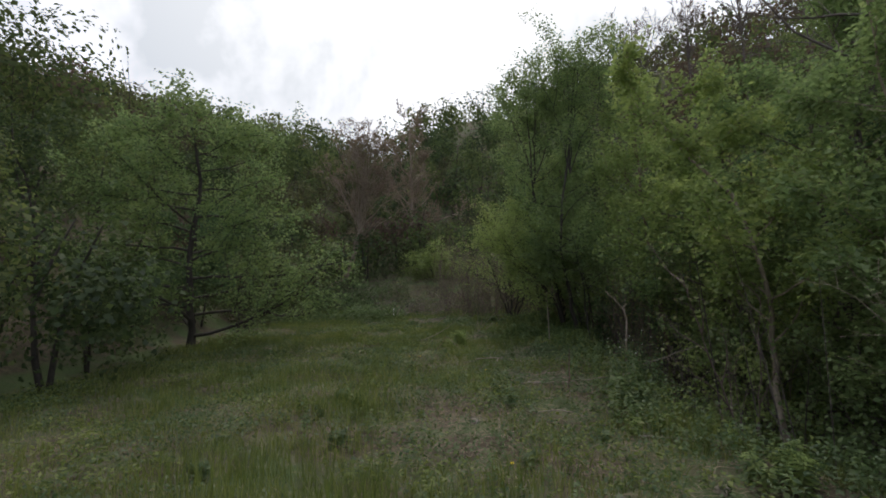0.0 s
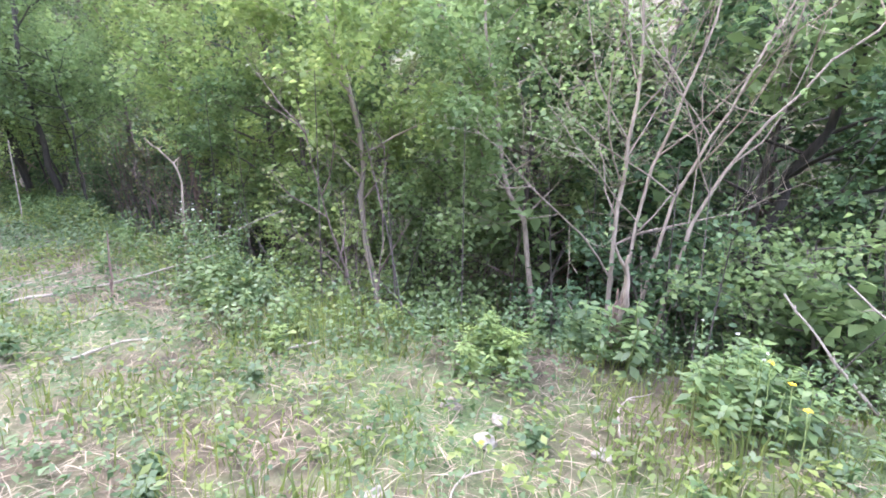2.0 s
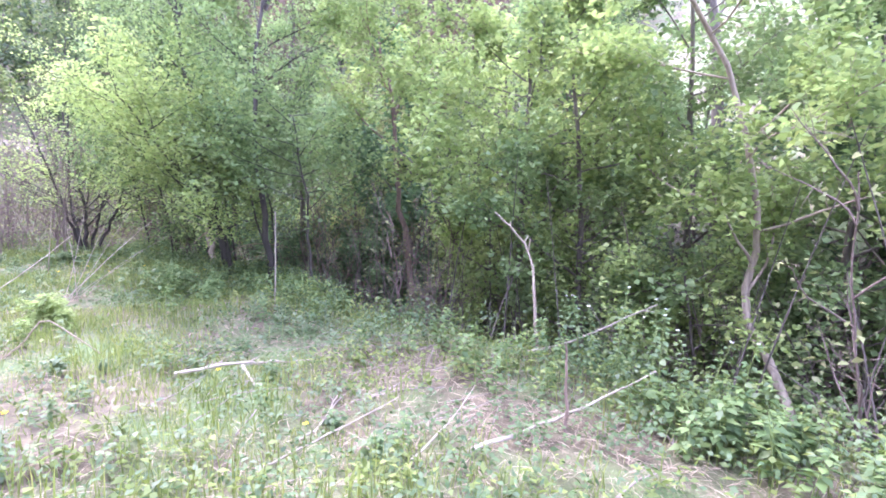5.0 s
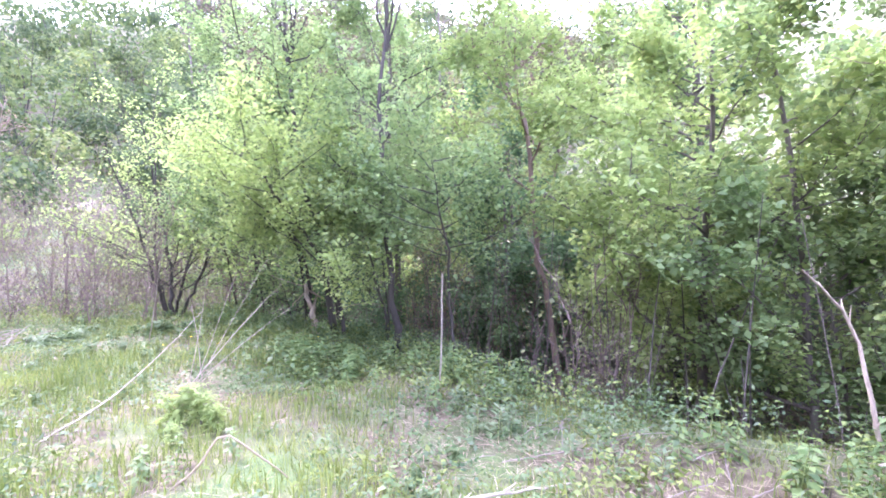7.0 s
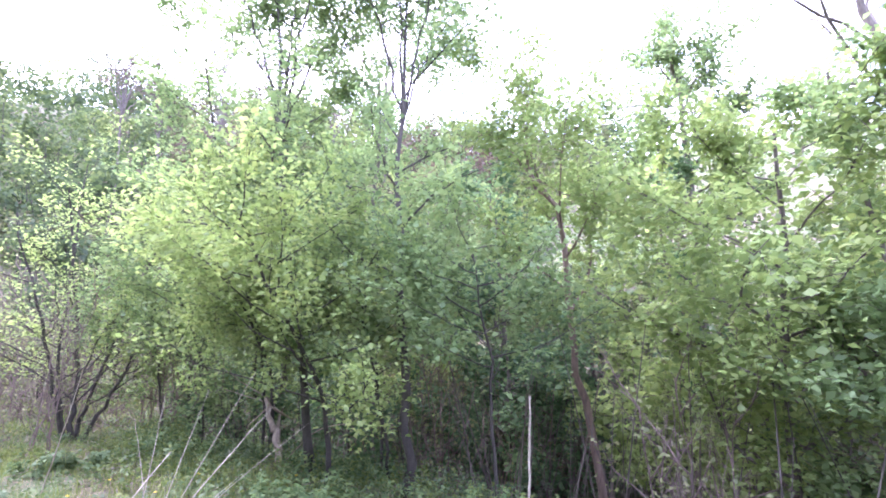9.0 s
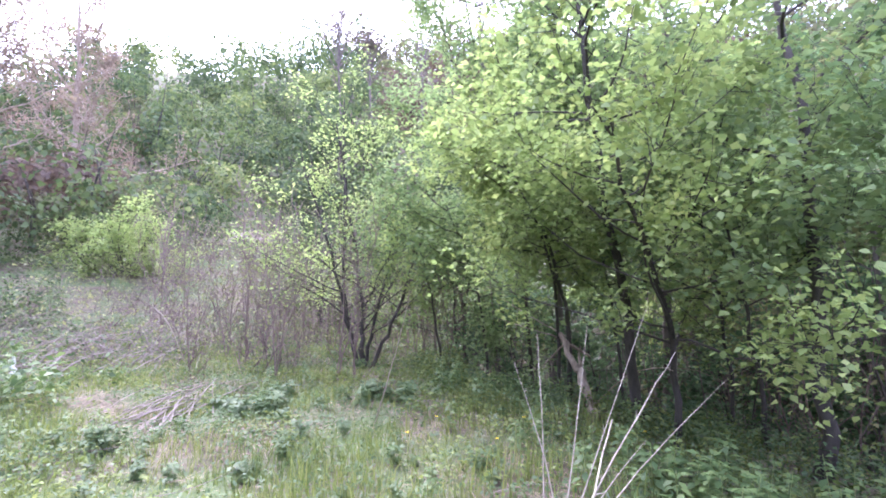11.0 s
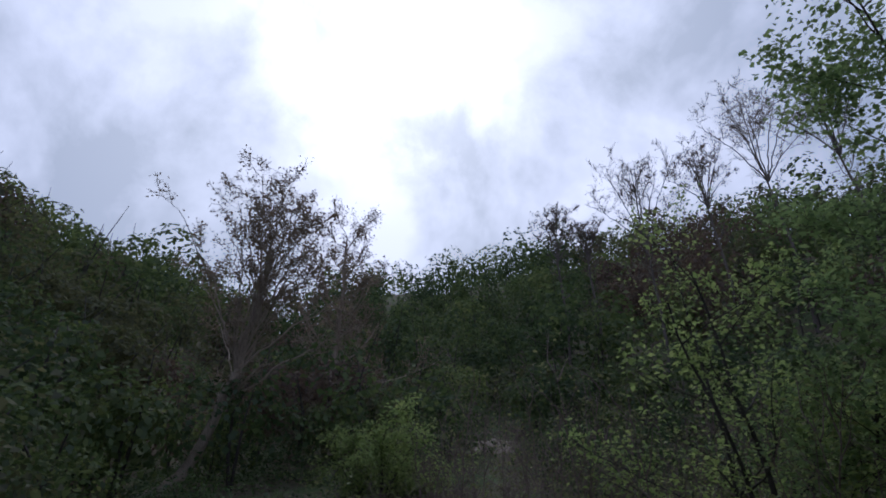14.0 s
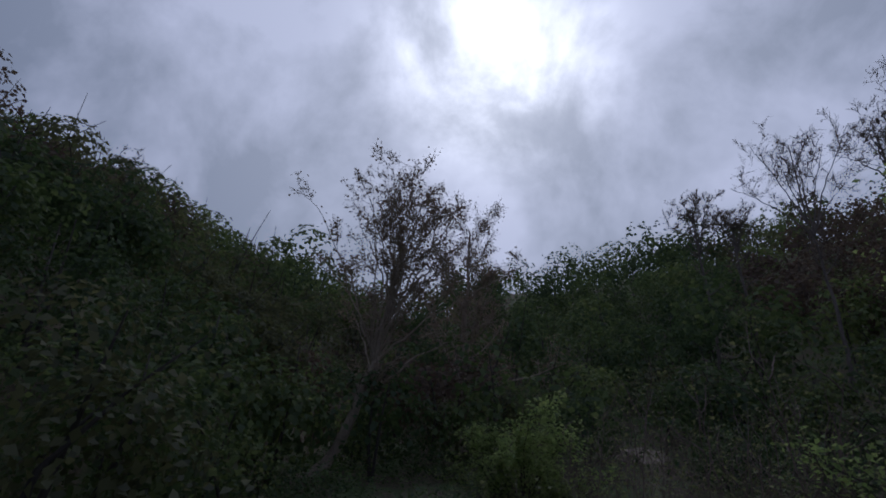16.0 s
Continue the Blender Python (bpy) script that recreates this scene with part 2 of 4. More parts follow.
class Bag:
    """Collects quads and triangles for one mesh."""

    def __init__(self):
        self.v, self.q, self.t, self.n = [], [], [], 0

    def add(self, v, q=None, t=None):
        self.v.append(v)
        if q is not None:
            self.q.append(np.asarray(q) + self.n)
        if t is not None:
            self.t.append(np.asarray(t) + self.n)
        self.n += len(v)

    def tube(self, pts, radii, sides=5):
        pts = np.asarray(pts, float)
        radii = np.broadcast_to(radii, (len(pts),))
        tan = unit(np.gradient(pts, axis=0))
        ref = np.array([0.31, 0.17, 0.93]) if abs(tan[0] @ np.array([0.31, 0.17, 0.93])) < 0.9 else np.array([1.0, 0.2, 0.1])
        a = unit(np.cross(tan, ref))
        b = np.cross(tan, a)
        ang = np.arange(sides) * 2 * np.pi / sides
        ring = pts[:, None] + radii[:, None, None] * (np.cos(ang)[None, :, None] * a[:, None] + np.sin(ang)[None, :, None] * b[:, None])
        i, j = np.meshgrid(np.arange(len(pts) - 1), np.arange(sides), indexing="ij")
        k = (j + 1) % sides
        q = np.stack([i * sides + j, i * sides + k, (i + 1) * sides + k, (i + 1) * sides + j], -1).reshape(-1, 4)
        first = self.n
        self.add(ring.reshape(-1, 3), q)
        return first

    def join(self, a, b):
        """A sliver of bark that ties a twig's foot to the wood it grows from."""
        self.t.append(np.array([[a, b, b + 1]]))

    def leaves(self, p, d, up, length, width, fold=0.15):
        d = unit(d)
        side = unit(np.cross(d, up))
        nrm = np.cross(side, d)
        ln, wd = np.broadcast_to(length, (len(p),))[:, None], np.broadcast_to(width, (len(p),))[:, None]
        mid = p + d * ln * 0.45
        v = np.stack([p, mid - side * wd / 2 + nrm * wd * fold, p + d * ln - nrm * ln * 0.12, mid + side * wd / 2 + nrm * wd * fold], 1)
        self.add(v.reshape(-1, 3), np.arange(len(p) * 4).reshape(-1, 4))

    def blades(self, p, lean, height, width):
        """Grass blades: a quad and a tip."""
        a = rng.uniform(0, 2 * np.pi, len(p))
        side = np.stack([np.cos(a), np.sin(a), 0 * a], 1) * width[:, None] / 2
        upv = np.array([0, 0, 1.0])
        m = p + upv * height[:, None] * 0.6 + lean * 0.3
        t = p + upv * height[:, None] * 0.93 + lean
        v = np.stack([p - side, p + side, m + side * 0.8, m - side * 0.8, t], 1).reshape(-1, 3)
        b = np.arange(len(p))[:, None] * 5
        self.add(v, b + np.array([0, 1, 2, 3]), b + np.array([3, 2, 4]))

    def mesh(self, name, material, smooth=False):
        return make_mesh(name, np.concatenate(self.v), np.concatenate(self.q) if self.q else None, np.concatenate(self.t) if self.t else None, material, smooth)


def part(name, bag, material, parent, label="", smooth=False):
    ob = new(name, bag.mesh(name, material, smooth))
    ob.parent = parent
    return tagged(ob, label)


def thing(name, at, label, category, group=""):
    ob = new(name)
    ob.location = at
    ob.empty_display_size = 0.2
    return tagged(ob, label, category, group)


def whole(name, bag, material, at, label, category, group="", kind="", smooth=False):
    ob = new(name, bag.mesh(name, material, smooth))
    ob.location = at
    return tagged(ob, label, category, group, kind)


# ---- the lie of the land ----
EDGE_Y = [-8, 1.9, 3.0, 4.3, 6.0, 8.0, 10.0, 11.0, 13.0, 15.0, 16.2, 17.0, 18.2, 20.0, 30.0]
EDGE_X = [3.4, 2.95, 3.0, 2.45, 2.35, 2.7, 2.55, 2.9, 3.4, 3.45, 2.75, 2.8, 3.6, 5.0, 6.0]


def lumps(x, y, s, seed):
    r = np.random.default_rng(seed)
    z = 0 * x
    for k in range(9):
        a, ph, f = r.uniform(0, 6.28), r.uniform(0, 6.28), s * r.uniform(0.5, 2.2)
        z = z + np.sin((x * np.cos(a) + y * np.sin(a)) * f + ph) / 9
    return z


def ground_z(x, y):
    x, y = np.asarray(x, float), np.asarray(y, float)
    d = x - np.interp(y, EDGE_Y, EDGE_X) - 0.25 * lumps(x, y, 2.0, 5)
    z = 0.12 * lumps(x, y, 1.6, 1) + 0.05 * lumps(x, y, 6.0, 2)
    deep = 1.75 * (1 - 0.75 * smooth01((y - 17) / 6))
    z = z - deep * smooth01((d + 0.05) / 1.3)
    z = z + 0.55 * np.maximum(0, d - 3.0) * smooth01((d - 3.0) / 3.0)
    left = np.maximum(0, -6.5 - x + 0.8 * lumps(x, y, 0.4, 3))
    z = z + 15.5 * np.tanh(0.68 * left * smooth01(left / 4) / 15.0)
    head = np.clip(y - 21, 0, 58)
    side = 1.05 + 0.45 * np.tanh((x + 7) / 9)
    z = z + (0.13 * head * smooth01(head / 6) + 0.0042 * head ** 2) * side
    z = z + 1.2 * lumps(x, y, 0.12, 4) * smooth01((np.hypot(x, y - 10) - 18) / 20)
    return np.where(z > 0, 46 * np.tanh(z / 46), z)


def spread(lo, hi, step, out):
    core = np.arange(lo, hi + 1e-6, step)
    grow = hi + np.cumsum(step * 1.22 ** np.arange(1, 48))
    grow = grow[grow < out]
    return np.concatenate([(lo - (grow - hi))[::-1], core, grow])


gx, gy = spread(-6, 9, 0.16, 2500.0), spread(-3, 24, 0.16, 2500.0)
GX, GY = np.meshgrid(gx, gy, indexing="ij")
nx, ny = GX.shape
gi = np.arange(nx * ny).reshape(nx, ny)
gq = np.stack([gi[:-1, :-1], gi[1:, :-1], gi[1:, 1:], gi[:-1, 1:]], -1).reshape(-1, 4)
ground = new("ground", make_mesh("ground", np.stack([GX, GY, ground_z(GX, GY)], -1).reshape(-1, 3), gq, None, GROUND_MAT, True))
tagged(ground, "grassy path bank, earthy gully and wooded valley slopes", "ground", kind="structure")


# ---- trees ----
def curve_pts(points, n):
    """A smooth line through a few points."""
    p = np.asarray(points, float)
    if len(p) < 3:
        return p[0] + (p[-1] - p[0]) * np.linspace(0, 1, n)[:, None]
    t = np.linspace(0, len(p) - 1, n)
    q = np.concatenate([[2 * p[0] - p[1]], p, [2 * p[-1] - p[-2]]])
    i = np.minimum(t.astype(int), len(p) - 2)
    f = (t - i)[:, None]
    a, b, c, d = q[i], q[i + 1], q[i + 2], q[i + 3]
    return 0.5 * (2 * b + (c - a) * f + (2 * a - 5 * b + 4 * c - d) * f ** 2 + (3 * b - a - 3 * c + d) * f ** 3)


def bough(r, start, direction, length, n, lift, wander):
    d = unit(np.asarray(direction, float))
    step = length / (n - 1)
    pts = [np.asarray(start, float)]
    for _ in range(n - 1):
        d = unit(d + np.array([0, 0, lift]) + r.normal(0, wander, 3))
        pts.append(pts[-1] + d * step)
    return np.array(pts)


def add_limb(r, wood, tips, start, direction, length, radius, lift=0.08, wander=0.13, subs=8, twigs=3, sides=5, sub_len=0.45, fine=0.0):
    main = bough(r, start, direction, length, 8, lift, wander)
    root = wood.tube(main, np.linspace(radius, radius * 0.25, 8), sides)
    tips.append(main[4:])
    for _ in range(subs):
        k = r.uniform(0.25, 1.0) * 6.99
        i = int(k)
        p = main[i] + (main[i + 1] - main[i]) * (k - i)
        base = unit(main[i + 1] - main[i])
        d = unit(base * 0.7 + r.normal(0, 0.75, 3) + np.array([0, 0, 0.15]))
        ln = length * sub_len * r.uniform(0.5, 1.1) * (1.15 - 0.08 * k)
        sub = bough(r, p, d, ln, 5, lift, wander * 1.2)
        side = wood.tube(sub[::2], np.linspace(max(radius * 0.32, fine * 1.5), max(radius * 0.09, fine), 3), 3)
        wood.join(root + int(round(k)) * sides, side)
        tips.append(sub[1:])
        for _ in range(twigs):
            j = r.integers(1, 5)
            tw = bough(r, sub[j], unit(sub[min(j, 3) + 1] - sub[min(j, 3)]) + r.normal(0, 0.8, 3), ln * r.uniform(0.3, 0.6), 4, lift, wander)
            wood.join(side + 3 * (j // 2), wood.tube(tw[::3], np.array([max(radius * 0.11, fine), max(0.0025, fine * 0.6)]), 3))
            tips.append(tw)


def leaf_cloud(r, bag, tips, count, length, width, spread_m=0.05, tilt=0.6):
    a = np.concatenate([t[:-1] for t in tips if len(t) > 1])
    b = np.concatenate([t[1:] for t in tips if len(t) > 1])
    idx = r.choice(len(a), count, p=(w := np.linalg.norm(b - a, axis=1)) / w.sum())
    p = a[idx] + (b - a)[idx] * r.random((count, 1)) + r.normal(0, spread_m, (count, 3))
    d = r.normal(0, 1, (count, 3)) * np.array([1, 1, 0.45]) + np.array([0, 0, -0.1])
    up = np.array([0, 0, 1.0]) + r.normal(0, tilt, (count, 3))
    s = r.uniform(0.6, 1.25, count)
    bag.leaves(p, d, up, length * s, width * s)


def tree(name, label, points, radius, limbs=12, limb_len=1.8, from_frac=0.35, rise=0.5, leaves=8000, leaf=(0.075, 0.05), mats=(BARK_GREY, LEAF_MID),
         seed=1, lift=0.06, stems=(), subs=8, twigs=2, aim=None, group="", category="tree", spread_m=0.085, taper=0.25, sub_len=0.45, fine=0.0, slim=0.75, narrow=0.55):
    """A tree through the given points of its trunk: trunk, each limb, and a crown of leaves."""
    r = np.random.default_rng(seed)
    base = np.array(points[0], float)
    top = thing(name, base, label, category, group)
    leaves, limb_len, subs, twigs = int(leaves * 1.2), limb_len * 1.12, subs + 2, twigs + (1 if fine else 0)
    tips = []
    for s_i, line in enumerate([points, *stems]):
        line = curve_pts(np.array(line, float) - base, 14)
        line[1:-1] += r.normal(0, 0.012 + 0.15 * radius, (12, 3))
        rad = np.linspace(radius, radius * taper, 14) * (1 if s_i == 0 else slim)
        rad[0] *= 1.35
        bag = Bag()
        bag.tube(line, rad, 8)
        part("trunk", bag, mats[0], top, smooth=True)
        tips.append(line[-3:])
        for i in range(limbs if s_i == 0 else max(3, limbs // 2)):
            f = from_frac + (1 - from_frac) * (i + r.uniform(0, 1)) / (limbs if s_i == 0 else max(3, limbs // 2))
            k = min(f, 0.999) * 13
            p = line[int(k)] + (line[min(int(k) + 1, 13)] - line[int(k)]) * (k - int(k))
            az = i * 2.4 + r.uniform(-0.6, 0.6)
            d = np.array([np.cos(az), np.sin(az), rise * r.uniform(0.3, 1.7)])
            if aim is not None:
                d = d + np.array(aim)
            ln = limb_len * r.uniform(0.65, 1.15) * (1.15 - narrow * f)
            wood = Bag()
            add_limb(r, wood, tips, p, d, ln, max(0.008, np.interp(k, range(14), rad) * 0.5), lift, 0.13, subs, twigs, sub_len=sub_len, fine=fine)
            part("branch", wood, mats[0], top)
    if leaves:
        bag = Bag()
        leaf_cloud(r, bag, tips, leaves, leaf[0], leaf[1], spread_m)
        part("crown", bag, mats[1], top)
    return top


def gz(x, y):
    return float(ground_z(x, y))


def foot(x, y, sink=0.05):
    return (x, y, gz(x, y) - sink)


def fan(x, y, z0, z1, wide, n, seed):
    """Stems that part at one fork and end on a dome."""
    r = np.random.default_rng(seed)
    lines = []
    for i in range(n):
        a = i * 2.4 + r.uniform(-0.3, 0.3)
        e = 0.25 + 0.75 * (i + 0.5) / n
        out = wide * np.cos(e * 1.5) * r.uniform(0.85, 1.1)
        up = z0 + (z1 - z0) * (0.45 + 0.5 * np.sin(e * 1.5)) * r.uniform(0.93, 1.03)
        tip = np.array([x + out * np.cos(a), y + out * np.sin(a), up])
        mid = np.array([x + out * 0.42 * np.cos(a), y + out * 0.42 * np.sin(a), z0 + (up - z0) * 0.5])
        lines.append([(x, y, z0 - 0.15), tuple(mid), tuple(tip)])
    return lines


# the tree with the reddish leaning trunk
tree("leaning_tree", "slender tree with leaning reddish trunk and yellow-green leaves", [foot(4.75, 10.85), (4.61, 11.2, 0.72), (4.5, 11.32, 1.6), (4.36, 11.36, 3.2), (4.48, 11.8, 3.7), (4.45, 11.9, 5.3)], 0.055,
     15, 1.7, 0.42, 0.55, 6800, (0.075, 0.05), (BARK_RED, LEAF_FRESH), 11)
# two dark-trunked trees with tall open crowns
tree("dark_trunk_tree", "tall dark-trunked tree leaning over the bank in fresh leaf", [foot(3.15, 14.2), (2.9, 14.2, 1.2), (2.5, 14.25, 3.0), (2.35, 14.3, 4.4), (2.3, 14.6, 7.0)], 0.06,
     14, 1.5, 0.36, 0.55, 12000, (0.068, 0.046), (BARK_DARK, LEAF_MID), 12, subs=7, narrow=0.35, slim=0.32, stems=fan(2.4, 14.35, 4.4, 7.7, 1.5, 4, 121))
tree("dark_trunk_tree", "tall dark-trunked tree with an airy pale-green crown", [foot(3.05, 12.65), (2.85, 12.55, 1.2), (2.7, 12.55, 2.6), (2.95, 12.8, 4.2), (3.4, 13.1, 7.0)], 0.055,
     12, 1.4, 0.4, 0.6, 10500, (0.068, 0.046), (BARK_DARK, LEAF_MID), 13, subs=7, narrow=0.25, slim=0.32, stems=fan(3.1, 12.9, 4.4, 7.7, 1.5, 4, 131))
tree("hazel_bush", "low spreading bush of bright yellow-green leaves", [foot(2.95, 13.7), (2.7, 13.6, 0.9), (1.8, 13.3, 1.9), (1.1, 13.05, 2.6)], 0.035, 21, 1.7, 0.28, 0.2, 8800, (0.06, 0.042), (BARK_DARK, LEAF_FRESH), 33, category="bush")
tree("hazel_bush", "wide hazel bush spreading bright leaves over the weeds", [foot(3.6, 15.7), (3.2, 15.4, 1.2), (2.4, 15.0, 2.2), (1.4, 14.7, 2.9)], 0.026, 16, 1.3, 0.35, 0.2, 6400, (0.06, 0.042), (BARK_DARK, LEAF_FRESH), 36, category="bush")
tree("bank_tree", "leaning tree with airy boughs of fresh leaves", [foot(4.5, 17.0), (4.0, 16.9, 2.0), (2.95, 16.6, 4.2), (2.35, 16.4, 6.2)], 0.035, 24, 1.6, 0.25, 0.35, 11000, (0.07, 0.048), (BARK_DARK, LEAF_MID), 37, narrow=0.3)
tree("hazel_bush", "young hazel bush in bright leaf at the bank edge", [foot(3.4, 15.4), (3.3, 15.3, 1.0), (2.7, 15.2, 2.2), (2.3, 15.2, 3.6)], 0.035, 16, 1.5, 0.5, 0.25, 7000, (0.062, 0.043), (BARK_DARK, LEAF_FRESH), 34, category="bush")
# shrubs added behind the bank to block light and keep the thicket dark
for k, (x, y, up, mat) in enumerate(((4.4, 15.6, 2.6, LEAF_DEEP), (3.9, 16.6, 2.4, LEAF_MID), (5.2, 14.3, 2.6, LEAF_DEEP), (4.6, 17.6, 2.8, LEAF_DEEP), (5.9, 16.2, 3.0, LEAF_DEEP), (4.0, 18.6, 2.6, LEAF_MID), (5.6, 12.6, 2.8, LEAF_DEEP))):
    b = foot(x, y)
    tree("shade_shrub", "dense shrub added behind the bank to keep light out of the thicket", [b, (x - 0.1, y, b[2] + up * 0.5), (x - 0.3, y + 0.1, b[2] + up)], 0.025, 14, 1.3, 0.15, 0.25, 2600, (0.085, 0.058), (BARK_DARK, mat), 230 + k, lift=0.02, twigs=1, category="bush", group="shrubs in the thicket")
for k, (x, y, lean, mat) in enumerate(((3.35, 13.1, -0.9, LEAF_MID), (3.6, 14.7, -0.7, LEAF_FRESH), (3.3, 16.7, -0.8, LEAF_MID), (3.1, 11.6, -0.3, LEAF_MID), (3.2, 17.9, -0.6, LEAF_MID), (3.9, 13.6, -0.8, LEAF_MID))):
    b = foot(x, y)
    tree("low_bush", "low spreading bush with small bright leaves at the gully edge", [b, (x + lean * 0.4, y, 1.3), (x + lean, y + 0.1, 2.5)], 0.022, 14, 1.5, 0.45, 0.2, 3600, (0.072, 0.05), (BARK_DARK, mat), 170 + k, category="bush", group="low bushes at the gully edge")
# the small many-stemmed dark tree beside the path
tree("multi_stem_tree", "small dark many-stemmed tree with thin yellow-green leaves", [foot(2.2, 18.8), (2.15, 18.8, 1.2), (1.6, 18.7, 4.0)], 0.05, 13, 1.8, 0.25, 0.6, 5600, (0.07, 0.045), (BARK_DARK, LEAF_FRESH), 14,
     stems=([foot(2.25, 18.85), (2.6, 18.9, 1.3), (3.5, 19.0, 4.2)], [foot(2.15, 18.9), (2.0, 19.2, 1.5), (2.1, 19.6, 4.8)], [foot(2.3, 18.75), (2.7, 18.5, 1.0), (3.2, 18.1, 3.0)], [foot(2.1, 18.75), (1.6, 18.5, 1.4), (0.9, 18.3, 3.4)]))
# the thin bent trunk at the lip of the gully
tree("bent_sapling", "thin bent grey tree with a wide fresh-green crown", [foot(3.7, 5.75), (3.72, 5.9, -0.2), (3.89, 6.31, 0.49), (3.85, 6.25, 1.2), (3.7, 6.5, 2.4), (3.0, 7.0, 3.6), (2.6, 7.2, 4.4)], 0.045,
     13, 1.5, 0.35, 0.5, 8500, (0.075, 0.05), (BARK_PALE, LEAF_FRESH), 15)
# the pale bare-branched clump
tree("bare_branch_tree", "pale many-stemmed tree with bare fanning branches", [foot(3.95, 3.45), (4.1, 3.47, 0.57), (4.25, 3.45, 2.0), (4.35, 3.6, 4.2)], 0.026, 16, 2.0, 0.2, 1.0, 1800, (0.06, 0.04), (BARK_PALE, LEAF_MID), 16, subs=10,
     stems=([foot(4.0, 3.35), (4.25, 3.1, 0.7), (4.6, 2.7, 1.9), (5.2, 2.1, 3.6)], [foot(4.05, 3.3), (4.35, 2.85, 0.9), (4.9, 2.2, 2.0), (5.6, 1.2, 3.2)], [foot(3.9, 3.5), (4.2, 3.3, 0.9), (4.5, 3.0, 2.3), (4.9, 2.8, 4.0)]))
tree("gully_tree", "slanting thin tree rising out of the gully", [foot(4.3, 4.1), (4.39, 4.44, 0.28), (4.6, 4.9, 1.3), (4.7, 5.3, 3.0), (4.6, 5.4, 4.6)], 0.036, 14, 1.6, 0.3, 0.5, 9000, (0.075, 0.05), (BARK_PALE, LEAF_MID), 17)
tree("gully_tree", "dark-leaved tree standing in the gully", [foot(4.6, 8.2), (4.62, 8.18, -0.3), (4.7, 8.3, 1.5), (4.6, 8.6, 4.3)], 0.06, 18, 1.6, 0.3, 0.35, 11500, (0.08, 0.055), (BARK_GREY, LEAF_MID), 18)
tree("gully_tree", "broad bright-leaved bush leaning over the gully", [foot(5.0, 9.3), (4.95, 9.3, 0.5), (4.8, 9.2, 2.0), (4.7, 9.1, 3.8)], 0.07, 22, 1.7, 0.26, 0.3, 12500, (0.085, 0.06), (BARK_GREY, LEAF_FRESH), 19, narrow=0.2)
tree("gully_tree", "dense dark-leaved bush beyond the gully", [foot(5.4, 7.2), (5.4, 7.2, 0.5), (5.3, 7.3, 4.4)], 0.07, 18, 1.8, 0.25, 0.35, 12000, (0.075, 0.052), (BARK_GREY, LEAF_MID), 20)
tree("gully_tree", "arching dark-limbed bush with small leaves", [foot(6.2, 2.6), (6.1, 2.4, 0.6), (5.9, 2.0, 1.8), (6.0, 1.6, 4.2)], 0.08, 15, 1.9, 0.2, 0.3, 10000, (0.07, 0.05), (BARK_DARK, LEAF_DEEP), 21)
tree("gully_tree", "leafy bush arching over the far side of the gully", [foot(6.4, 0.2), (6.4, 0.2, 1.0), (6.2, 0.3, 4.2)], 0.07, 14, 1.9, 0.15, 0.4, 11000, (0.07, 0.05), (BARK_GREY, LEAF_DEEP), 22)
for k, (x, y, lean, up, mat) in enumerate(((5.0, 1.9, -0.5, 2.5, LEAF_MID), (5.4, 0.8, -0.7, 2.7, LEAF_MID), (4.7, 3.3, -0.2, 2.3, LEAF_DEEP), (4.75, 5.4, -0.4, 2.5, LEAF_MID), (4.3, 6.7, -0.3, 2.6, LEAF_FRESH), (4.9, 7.9, -0.4, 2.8, LEAF_FRESH), (5.5, 9.9, -0.3, 3.0, LEAF_FRESH))):
    b = foot(x, y)
    tree("gully_bush", "leafy bush with arching twigs growing up from the gully", [b, (x + lean * 0.3, y, b[2] + up * 0.5), (x + lean, y + 0.15, b[2] + up)], 0.03, 16, 1.35, 0.22, 0.25, 4200, (0.068, 0.046), (BARK_GREY, mat), 190 + k, lift=0.02, category="bush", group="bushes in the gully")
tree("tall_tree", "tall leafy tree on the far bank", [foot(8.6, 10.4), (8.6, 10.4, 4.0), (8.5, 10.5, 7.6)], 0.11, 30, 1.5, 0.4, 0.5, 13000, (0.085, 0.06), (BARK_GREY, LEAF_MID), 23, narrow=0.25)
tree("bare_tree", "tall bare tree with thin dark branches", [foot(7.6, 7.3), (7.4, 7.4, 3.0), (7.0, 7.8, 6.0), (6.9, 8.3, 8.6)], 0.11, 13, 3.2, 0.4, 0.55, 350, (0.07, 0.05), (BARK_GREY, LEAF_OLIVE), 24, subs=9, aim=(-0.2, 0.5, 0))
tree("bank_tree", "leafy tree on the near edge of the wood", [foot(4.4, 16.6), (4.4, 16.5, 1.2), (3.9, 16.0, 2.8), (3.4, 15.6, 5.2)], 0.07, 17, 2.0, 0.38, 0.3, 11000, (0.08, 0.055), (BARK_GREY, LEAF_MID), 25)
tree("bank_tree", "spreading tree with low hanging leafy boughs", [foot(5.6, 15.4), (5.4, 15.3, 1.5), (5.0, 15.0, 3.2), (4.8, 14.9, 6.5)], 0.08, 16, 2.1, 0.4, 0.3, 11500, (0.08, 0.055), (BARK_GREY, LEAF_MID), 26)
